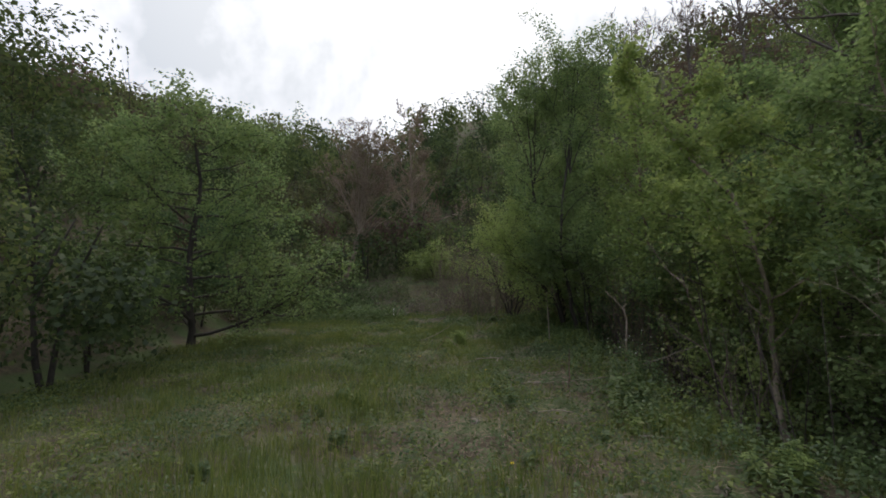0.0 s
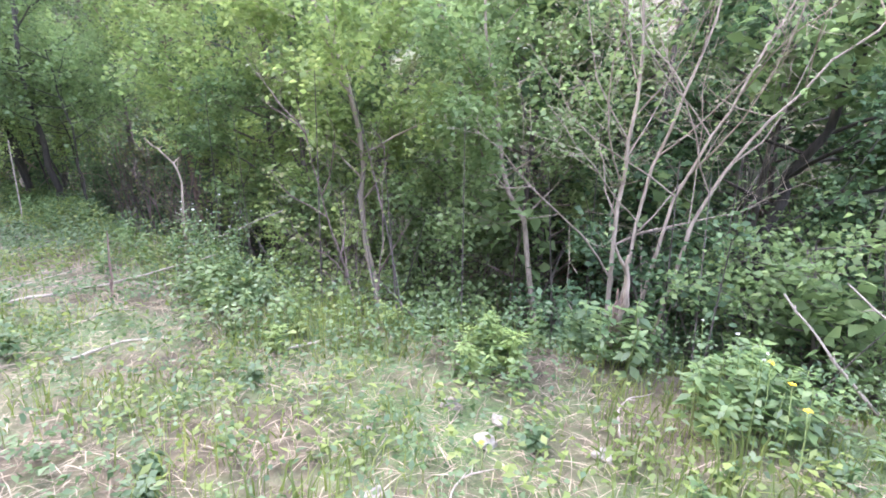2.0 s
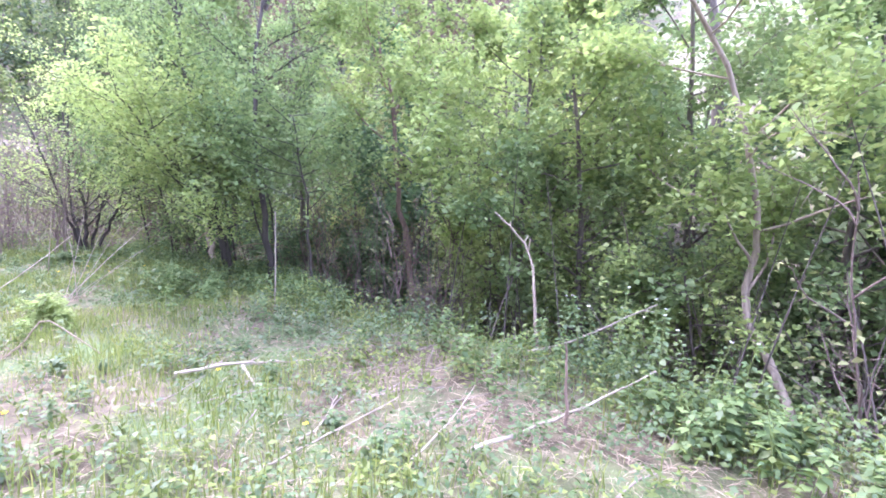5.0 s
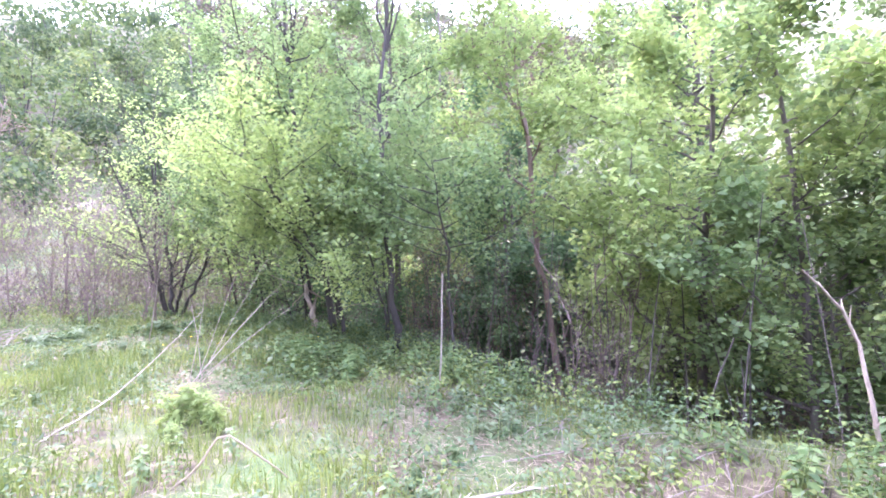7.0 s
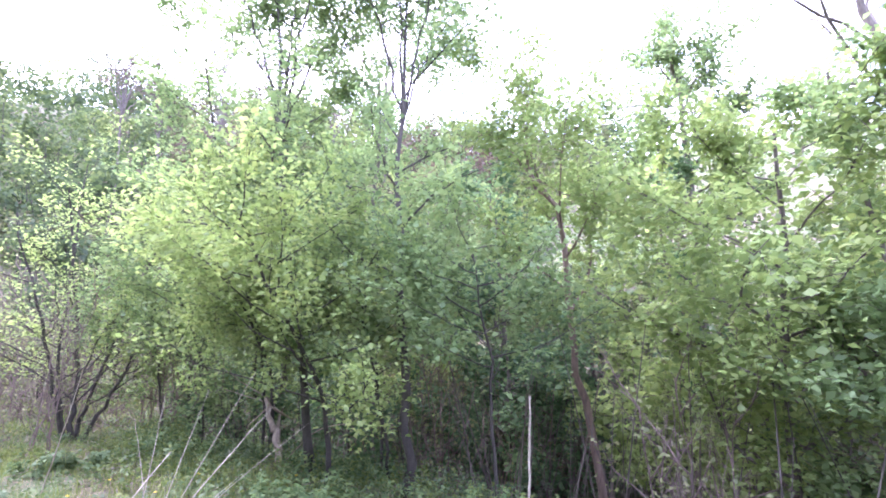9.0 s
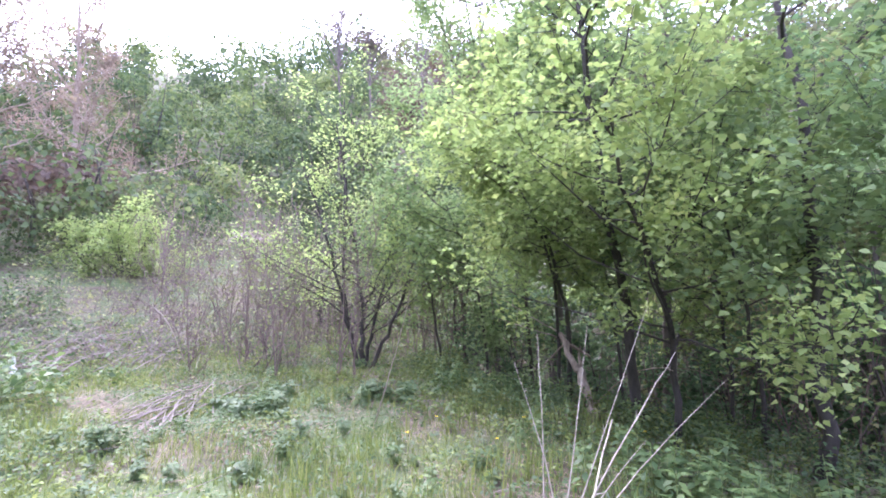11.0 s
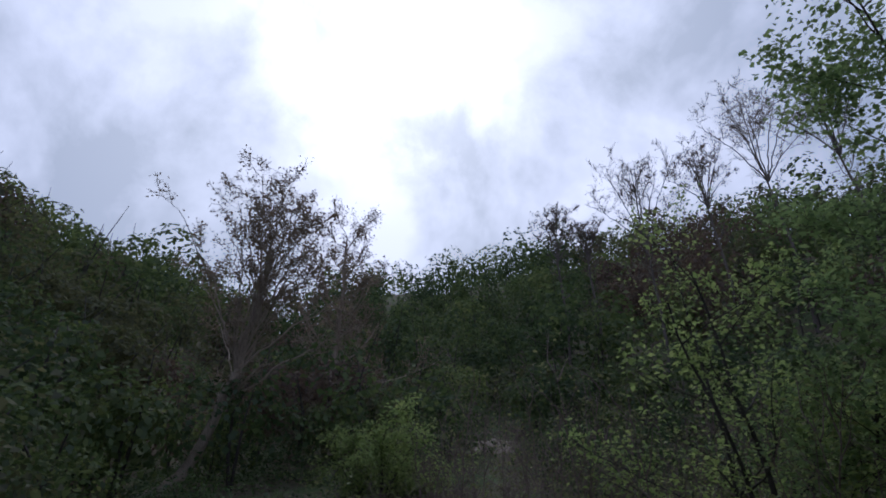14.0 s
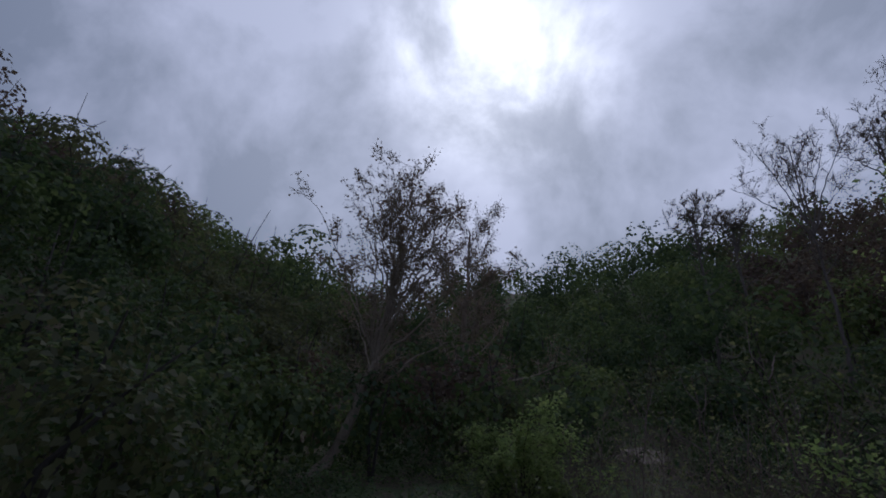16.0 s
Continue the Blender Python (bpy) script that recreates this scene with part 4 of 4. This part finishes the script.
# ---- fallen wood, stalks and stones ----
def stick(name, label, points, radius, mat=DEAD_MAT, category="branch", stubs=3, seed=1, tip=0.35, group=""):
    """A dead branch: a bent, tapering rod with broken side twigs."""
    r = np.random.default_rng(seed)
    base = np.array(points[0], float)
    line = curve_pts(np.array(points, float) - base, 12)
    line[1:-1] += r.normal(0, radius * 0.35, (10, 3))
    bag = Bag()
    root = bag.tube(line, np.linspace(radius, radius * tip, 12) * r.uniform(0.85, 1.15, 12), 7)
    for _ in range(stubs):
        i = r.integers(2, 11)
        d = unit(line[i] - line[i - 1]) + r.normal(0, 0.7, 3) + np.array([0, 0, 0.3])
        tw = bough(r, line[i], d, r.uniform(3, 9) * radius, 4, 0.02, 0.12)
        bag.join(root + 7 * int(i), bag.tube(tw, np.linspace(radius * 0.5, radius * 0.15, 4), 4))
    return whole(name, bag, mat, base, label, category, group, smooth=True)


def onground(x, y, up=0.03):
    return (x, y, gz(x, y) + up)


stick("fallen_branch", "bleached dead branch lying on the grass", [onground(1.66, 4.85), onground(1.95, 4.7, 0.06), onground(2.25, 4.55, 0.07)], 0.012, seed=1)
stick("broken_snag", "pale dead sapling snapped over at the gully edge", [foot(2.52, 7.58), (2.54, 7.64, 0.45), (2.59, 7.74, 0.9), (2.5, 7.85, 1.12), (2.36, 7.98, 1.3)], 0.016, BARK_PALE, "dead tree", 4, 2)
stick("fallen_branch", "pale dead stick jutting out over the gully", [onground(2.4, 7.62, 0.1), (2.7, 7.35, 0.25), (3.23, 6.85, 0.56)], 0.013, seed=3)
stick("fallen_branch", "long bleached branch resting on the bank edge", [onground(0.84, 7.07), (1.5, 6.85, 0.12), (2.26, 6.56, 0.28)], 0.013, seed=4, stubs=2)
stick("fallen_branch", "bleached stick lying in dry litter", [onground(0.12, 7.84), onground(0.6, 7.85, 0.06), onground(1.08, 7.82, 0.08)], 0.008, seed=5)
stick("fallen_branch", "bent dead stick propped in dry litter", [onground(0.4, 7.93), onground(0.6, 8.0, 0.06), onground(0.85, 8.15, 0.12)], 0.009, seed=6)
stick("forked_wood", "forked piece of grey dead wood on the turf", [onground(0.3, 9.35, 0.05), onground(0.71, 9.15, 0.12), onground(1.2, 8.95, 0.06)], 0.015, seed=7, stubs=4)
stick("forked_wood", "short split piece of grey dead wood", [onground(0.71, 9.13, 0.1), onground(0.62, 8.8, 0.05)], 0.014, seed=8, stubs=0)
stick("fallen_branch", "thin crooked dead stick on matted grass", [onground(0.75, 5.75), onground(1.06, 5.64, 0.06), onground(1.35, 5.6, 0.03)], 0.01, seed=9)
stick("fallen_branch", "long thin dead branch lying in the grass", [onground(0.5, 7.2, 0.03), onground(1.0, 7.3, 0.1), onground(1.5, 7.5, 0.14)], 0.007, seed=11)
stick("fallen_branch", "short bleached stick at the turf edge", [onground(0.95, 3.1, 0.03), onground(1.2, 3.2, 0.06), onground(1.5, 3.1, 0.05)], 0.006, seed=12)
stick("fallen_branch", "crooked grey stick among the weeds", [onground(1.9, 2.75, 0.04), onground(2.2, 2.85, 0.1), onground(2.5, 2.75, 0.08)], 0.007, seed=13)
stick("broken_stump", "splintered pale stump of a broken sapling", [foot(3.05, 3.07), (3.05, 3.08, 0.3), (3.04, 3.09, 0.68)], 0.036, BARK_PALE, "stump", 2, 14, 0.3)
stick("broken_stump", "short splintered stump beside a taller one", [foot(2.98, 3.12), (2.99, 3.13, 0.2), (3.02, 3.13, 0.45)], 0.028, BARK_RED, "stump", 1, 15, 0.25)
stick("dead_stalk", "tall bleached dead stalk leaning out of the nettles", [foot(3.02, 1.6), (3.05, 1.85, 0.15), (3.14, 2.23, 0.57)], 0.01, DEAD_MAT, "stalk", 3, 16, 0.6, "leaning stalks")
stick("dead_stalk", "tall bleached dead stalk leaning over the gully", [foot(3.4, 1.15), (3.48, 1.5, 0.2), (3.61, 1.91, 0.59)], 0.01, DEAD_MAT, "stalk", 3, 17, 0.6, "leaning stalks")
stick("broken_stump", "upright broken dead stalk at the bank edge", [foot(1.45, 6.8), (1.46, 6.82, 0.25), (1.48, 6.85, 0.56)], 0.011, BARK_RED, "stump", 2, 18, 0.6)
stick("pale_pole", "thin straight pale pole standing at the bank", [foot(2.0, 10.8), (1.97, 10.75, 0.6), (1.95, 10.72, 1.2)], 0.0095, DEAD_MAT, "pole", 0, 19, 0.7)
fan_tips = ((1.65, 13.01, 1.0), (1.9, 12.8, 0.85), (0.95, 13.55, 1.1), (1.24, 13.38, 1.15), (1.5, 13.1, 1.3), (1.45, 13.1, 0.45), (0.7, 13.5, 0.95))
for i, tip_at in enumerate(fan_tips):
    tip_at = (-1.17 + 0.92 * (tip_at[0] + 1.17), 10.26 + 0.92 * (tip_at[1] - 10.26), 1.41 + 0.92 * (tip_at[2] - 1.41))
    a = np.array(onground(0.38 + 0.03 * i, 12.85 + 0.03 * (i % 3), -0.02))
    mid = a + (np.array(tip_at) - a) * 0.5 + np.array([0.02, 0, 0.05])
    stick("dead_stalk", "bleached dead weed stalk in a leaning bunch", [a, mid, tip_at], 0.0065 if i == 0 else 0.0042, DEAD_MAT, "stalk", 4, 60 + i, 0.35, "bunch of dead stalks")
stick("dead_stalk", "long bleached dead stalk lying over the grass", [onground(-0.9, 12.0, 0.02), (-0.3, 12.2, 0.3), (0.45, 12.5, 0.85)], 0.008, DEAD_MAT, "stalk", 5, 20, 0.35, "bunch of dead stalks")
stick("bent_reed", "broken bent straw-coloured reed in the weeds", [onground(-0.47, 10.6, 0), (-0.35, 10.5, 0.17), (-0.23, 10.44, 0.33), (-0.05, 10.36, 0.18), onground(0.11, 10.29, 0.02)], 0.007, STRAW_MAT, "reed", 0, 21, 0.8)
stick("leaning_log", "broken grey-brown log leaning at the edge of the thicket", [foot(3.14, 14.7, 0.1), (3.24, 15.1, 0.4), (3.32, 15.45, 0.8)], 0.06, BARK_PALE, "log", 2, 22, 0.55)
stick("fallen_branch", "thin twisted branch hanging from the broken log", [(3.42, 15.36, 0.76), (3.25, 15.42, 0.6), (3.1, 15.5, 0.42)], 0.016, BARK_PALE, "branch", 1, 23)
stick("fallen_branch", "long thin branch slanting against the broken log", [(3.42, 15.37, 0.74), (3.3, 15.9, 0.95), (3.2, 16.4, 1.2)], 0.013, DEAD_MAT, "branch", 3, 24)
stick("fallen_branch", "thin grey branch slanting against the broken log", [(3.42, 15.37, 0.7), (3.3, 15.9, 0.8), (3.15, 16.4, 0.92)], 0.012, DEAD_MAT, "branch", 3, 25)
stick("arched_bramble", "long pale bramble cane arching over the weeds", [foot(3.3, 15.0), (3.6, 14.6, 0.42), (4.2, 14.3, 0.45), (4.36, 13.85, 0.3)], 0.009, BARK_PALE, "bramble", 2, 26)
stick("dead_stalk", "thin leaning straw-coloured stalk in the grass", [onground(0.83, 15.59, 0), (0.8, 15.2, 0.6), (0.74, 14.77, 1.29)], 0.008, DEAD_MAT, "stalk", 3, 27, 0.4)
stick("white_stake", "short white stake in the grass", [foot(-2.35, 19.4), (-2.35, 19.4, 0.45)], 0.022, WHITE_MAT, "stake", 0, 28, 0.9)
stick("fallen_branch", "bleached broken branch sticking out of the brush", [(-0.77, 20.43, 0.97), (-0.55, 20.4, 0.7), onground(-0.3, 20.35, 0.1)], 0.018, DEAD_MAT, "branch", 2, 29)
pr = np.random.default_rng(95)
for i in range(26):
    c = np.array([-0.78, 17.3]) + pr.normal(0, 0.17, 2)
    a = pr.normal(0.75, 0.3)
    h = pr.uniform(0.3, 0.75)
    e1, e2 = c - h * np.array([np.cos(a), np.sin(a)]), c + h * np.array([np.cos(a), np.sin(a)])
    stick("cut_branch", "dry pinkish-grey stem in a heap on the grass", [onground(*e1, 0.02), onground(*c, pr.uniform(0.06, 0.2)), onground(*e2, pr.uniform(0.05, 0.25))], pr.uniform(0.005, 0.010), BRUSH_MAT, "branch", 1, 100 + i, 0.5, "heap of cut stems")
for i in range(110):
    c = np.array([pr.uniform(-3.6, -0.2), pr.uniform(19.6, 23.5)])
    a, h = pr.normal(0.3, 0.7), pr.uniform(0.4, 1.3)
    e1, e2 = c - h * np.array([np.cos(a), np.sin(a)]), c + h * np.array([np.cos(a), np.sin(a)])
    stick("cut_branch", "bleached cut branch in a wide brush heap", [onground(*e1, 0.02), onground(*c, pr.uniform(0.1, 0.5)), onground(*e2, pr.uniform(0.1, 0.7))], pr.uniform(0.006, 0.014), BRUSH_MAT, "branch", 5, 130 + i, 0.3, "heap of cut branches")
for i in range(120):
    x, y = (pr.uniform(0.0, 3.2), pr.uniform(6.3, 10.2)) if i < 46 else (pr.uniform(-2.4, 2.8), pr.uniform(11.5, 19.0))
    x = min(x, float(np.interp(y, EDGE_Y, EDGE_X)) - 0.5)
    a, h = pr.uniform(-0.9, 0.7), pr.uniform(0.1, 0.35)
    stick("dry_stem", "dry broken stem in the matted litter", [onground(x - h * np.cos(a), y - h * np.sin(a), 0.02), onground(x, y, 0.05), onground(x + h * np.cos(a), y + h * np.sin(a), pr.uniform(0.03, 0.12))], pr.uniform(0.003, 0.006), BRUSH_MAT, "stalk", 1, 220 + i, 0.5, "dry stems in the litter")


def stone(x, y, size, seed, label):
    r = np.random.default_rng(seed)
    bm = bmesh.new()
    bmesh.ops.create_icosphere(bm, subdivisions=3, radius=1.0)
    cuts = unit(r.normal(0, 1, (9, 3)))
    for v in bm.verts:
        c = np.array(v.co)
        for k in cuts:
            over = c @ k - 0.72
            if over > 0:
                c = c - k * over * 0.85
        c = c * np.array([1.0, 0.75, 0.6]) * size
        v.co = c + 0.3 * size * noise.noise(Vector(c * 9 / (size * 6))) * c / max(np.linalg.norm(c), 1e-6)
    me = bpy.data.meshes.new("stone")
    bm.to_mesh(me)
    bm.free()
    me.materials.append(STONE_MAT)
    me.shade_smooth()
    ob = new("stone", me)
    ob.location, ob.rotation_euler = (x, y, gz(x, y) + size * 0.12), (0, 0, r.uniform(0, 6))
    return tagged(ob, label, "stone", "stones on the bank")


stone(1.76, 3.61, 0.075, 1, "pale angular stone half sunk in the turf")
stone(1.79, 3.33, 0.055, 2, "small pale stone among grass blades")
stone(1.29, 3.79, 0.04, 3, "small whitish stone in the grass")
stone(1.6, 3.3, 0.07, 4, "weathered grey stone overgrown with grass")
stone(1.86, 2.82, 0.06, 5, "flat pale stone beside dead sticks")
stone(0.98, 3.44, 0.05, 6, "small pale stone in dry turf")
stone(0.1, 5.48, 0.07, 7, "flat pale stone lying on dry grass")


# ---- leafy plants ----
def leafy_plant(name, label, height, levels, leaf, mat, seed, at, group, drop=0.15, top_mat=None, tip_count=0, category="plant", wide=1.0, branches=1):
    r = np.random.default_rng(seed)
    top = thing(name, at, label, category, group)
    for s_i in range(branches):
        a0 = r.uniform(0, 6.28)
        lean = np.array([np.cos(a0), np.sin(a0), 0]) * (0.12 if branches == 1 else 0.35) * height * r.uniform(0.4, 1.2)
        h = height * r.uniform(0.75, 1.05)
        line = curve_pts([(0, 0, -0.03), lean * 0.4 + np.array([0, 0, h * 0.55]), lean + np.array([0, 0, h])], 8)
        bag = Bag()
        bag.tube(line, np.linspace(0.0045, 0.002, 8), 5)
        part("stem", bag, FRESH_STEM, top)
        bag = Bag()
        for k in range(levels):
            f = 0.15 + 0.85 * (k + 0.5) / levels
            p = line[min(int(f * 7), 6)] + (line[min(int(f * 7), 6) + 1] - line[min(int(f * 7), 6)]) * (f * 7 % 1)
            a = k * 1.57 + r.uniform(-0.4, 0.4)
            size = leaf * (1.15 - 0.6 * f) * r.uniform(0.8, 1.2)
            ang = np.array([a, a + 3.14, a + 1.57]) + r.normal(0, 0.25, 3)
            d = np.column_stack([np.cos(ang), np.sin(ang), r.normal(0.1 - drop, 0.2, 3)])
            bag.leaves(np.repeat(p[None], 3, 0) + d * 0.012, d, np.array([0, 0, 1.0]) + r.normal(0, 0.2, (3, 3)), size, size * 0.55 * wide, 0.12)
        part("foliage", bag, mat, top)
        if tip_count:
            bag = Bag()
            ang = r.uniform(0, 6.28, tip_count)
            d = np.column_stack([np.cos(ang), np.sin(ang), r.uniform(0.2, 1.2, tip_count)])
            bag.leaves(np.repeat(line[-1][None], tip_count, 0), d, r.normal(0, 1, (tip_count, 3)), 0.016, 0.012)
            part("blossom", bag, top_mat, top)
    return top


pl = np.random.default_rng(301)
NETTLE = [leafy_plant("nettle", "fresh green nettle with drooping toothed leaves", 0.42, 8, 0.115, NETTLE_MAT, 310 + i, onground(2.5 + 0.15 * i, 2.3, 0), "nettles along the gully edge") for i in range(3)]


def patch(templates, cx, cy, rx, ry, count, low=0.7, high=1.2):
    for _ in range(count):
        x, y = cx + pl.normal(0, rx), cy + pl.normal(0, ry)
        copy_thing(templates[pl.integers(0, len(templates))], pose(x, y, gz(x, y), pl.normal(0, 6), pl.normal(0, 6), pl.uniform(0, 360)) @ Matrix.Scale(pl.uniform(low, high), 4))


patch(NETTLE, 2.6, 2.3, 0.2, 0.22, 26, 0.6, 1.0)
patch(NETTLE, 2.75, 1.3, 0.25, 0.25, 20, 0.5, 0.75)
patch(NETTLE, 2.9, 3.1, 0.15, 0.2, 16)
patch(NETTLE, 2.2, 3.7, 0.15, 0.25, 9, 0.5, 0.8)
patch(NETTLE, 2.05, 6.1, 0.25, 0.25, 24, 0.6, 1.0)
patch(NETTLE, 2.1, 7.7, 0.2, 0.45, 20, 0.6, 0.95)
patch(NETTLE, 1.75, 5.2, 0.2, 0.4, 14, 0.5, 0.8)
patch(NETTLE, 1.6, 12.2, 0.45, 0.4, 26, 0.7, 1.0)
patch(NETTLE, 2.4, 11.3, 0.3, 0.6, 20, 0.7, 1.0)
patch(NETTLE, 2.9, 15.3, 0.3, 0.3, 16, 0.6, 0.9)
patch(NETTLE, 3.2, 13.9, 0.25, 0.35, 18, 0.6, 0.9)
patch(NETTLE, 2.2, 4.2, 0.2, 0.3, 10, 0.4, 0.65)
patch(NETTLE, 1.9, 13.0, 0.35, 0.4, 18, 0.7, 1.05)
patch(NETTLE, 2.7, 16.3, 0.4, 0.6, 16, 0.6, 1.0)
patch(NETTLE, 2.5, 17.6, 0.6, 0.4, 12, 0.5, 0.9)
LUSH = [leafy_plant("lush_herb", "dark green leafy herb growing in a low clump", 0.26, 6, 0.11, WEED_MAT, 330 + i, onground(-0.1 + 0.2 * i, 16.95, 0), "dark leafy clumps", wide=1.3, branches=3) for i in range(2)]
patch(LUSH, 0.0, 16.95, 0.3, 0.22, 15, 0.6, 1.05)
patch(LUSH, 1.4, 16.45, 0.3, 0.22, 14, 0.6, 1.0)
patch(LUSH, -1.6, 15.9, 0.5, 0.5, 14, 0.4, 0.8)
patch(LUSH, 0.3, 14.6, 0.7, 0.6, 16, 0.35, 0.7)
patch(NETTLE, -1.9, 16.9, 0.5, 0.5, 16, 0.4, 0.7)
patch(NETTLE, 2.5, 14.5, 0.35, 0.4, 18, 0.5, 0.85)
patch(NETTLE, -2.6, 19.0, 0.5, 0.6, 16, 0.6, 1.0)
patch(NETTLE, 0.7, 17.9, 0.8, 0.4, 14, 0.4, 0.8)
patch(NETTLE, -0.3, 10.9, 0.3, 0.3, 8, 0.4, 0.65)
patch(NETTLE, -0.8, 8.7, 0.3, 0.35, 9, 0.35, 0.6)
BRIGHT = [leafy_plant("bright_herb", "bright yellow-green ferny herb in the grass", 0.28, 9, 0.09, LEAF_FRESH, 340, onground(0.09, 11.69, 0), "bright herbs", branches=4, wide=0.6)]
patch(BRIGHT, 0.1, 11.7, 0.16, 0.16, 6)
patch(BRIGHT, 2.2, 3.65, 0.12, 0.15, 5)
patch(BRIGHT, 1.95, 4.9, 0.2, 0.2, 5, 0.6, 0.9)
SILVER = [leafy_plant("downy_herb", "grey-green downy herb with pale upright leaves", 0.3, 6, 0.13, SILVER_MAT, 350 + i, onground(1.6, 9.8 + 0.2 * i, 0), "downy herbs on the bank", drop=-0.25, wide=0.6) for i in range(2)]
patch(SILVER, 1.85, 10.1, 0.3, 0.5, 26, 0.6, 1.0)
patch(SILVER, 1.6, 9.3, 0.25, 0.3, 9, 0.5, 0.9)
MUSTARD = [leafy_plant("hedge_garlic", "tall stem with pale leaves and tiny white blossom", 0.75, 9, 0.07, WEED_MAT, 360 + i, onground(2.4, 6.9 + 0.15 * i, 0), "flowering stems at the gully edge", top_mat=WHITE_MAT, tip_count=9, wide=1.3) for i in range(2)]
patch(MUSTARD, 2.55, 7.1, 0.12, 0.3, 8, 0.7, 1.05)
patch(MUSTARD, 2.2, 6.4, 0.1, 0.15, 5, 0.7, 1.0)
patch(MUSTARD, 2.5, 2.3, 0.2, 0.3, 4, 0.6, 0.8)


# single herbs scattered over the bank
for i in range(190):
    y = pl.uniform(1.5, 18.5)
    x = pl.uniform(-2.6, float(np.interp(y, EDGE_Y, EDGE_X)) - 0.1)
    if float(lumps(np.array(x), np.array(y), 1.1, 88)) < -0.12:
        continue
    kind = (LUSH, SILVER, NETTLE, LUSH)[i % 4]
    copy_thing(kind[i % len(kind)], pose(x, y, gz(x, y), pl.normal(0, 8), pl.normal(0, 8), pl.uniform(0, 360)) @ Matrix.Scale(pl.uniform(0.35, 0.75), 4))


def dandelion(x, y, up, seed):
    r = np.random.default_rng(seed)
    top = thing("yellow_flower", onground(x, y, 0), "small yellow flower in the grass", "flower", "yellow flowers")
    bag = Bag()
    bag.tube(curve_pts([(0, 0, -0.02), (0.01, 0, up * 0.6), (0.015, 0.01, up)], 5), 0.002, 4)
    part("stem", bag, FRESH_STEM, top)
    bag = Bag()
    a = r.uniform(0, 6.28, 26)
    d = np.column_stack([np.cos(a), np.sin(a), r.uniform(0.05, 0.9, 26)])
    bag.leaves(np.repeat(np.array([[0.015, 0.01, up]]), 26, 0), d, np.array([0, 0, 1.0]) + 0 * d, 0.019, 0.007)
    part("petals", bag, PETAL_MAT, top)


for i, (x, y, up) in enumerate(((1.41, 3.22, 0.12), (2.39, 2.24, 0.42), (2.3, 2.15, 0.38), (2.05, 2.1, 0.36), (1.24, 15.1, 0.14), (2.49, 13.72, 0.16), (0.81, 14.91, 0.13), (1.29, 14.27, 0.15), (0.0, 16.91, 0.13), (-0.71, 8.95, 0.15), (-0.9, 8.9, 0.15), (0.38, 7.84, 0.15), (0.43, 8.96, 0.15), (1.9, 14.6, 0.14), (0.3, 3.9, 0.1))):
    dandelion(x, y, up, 400 + i)
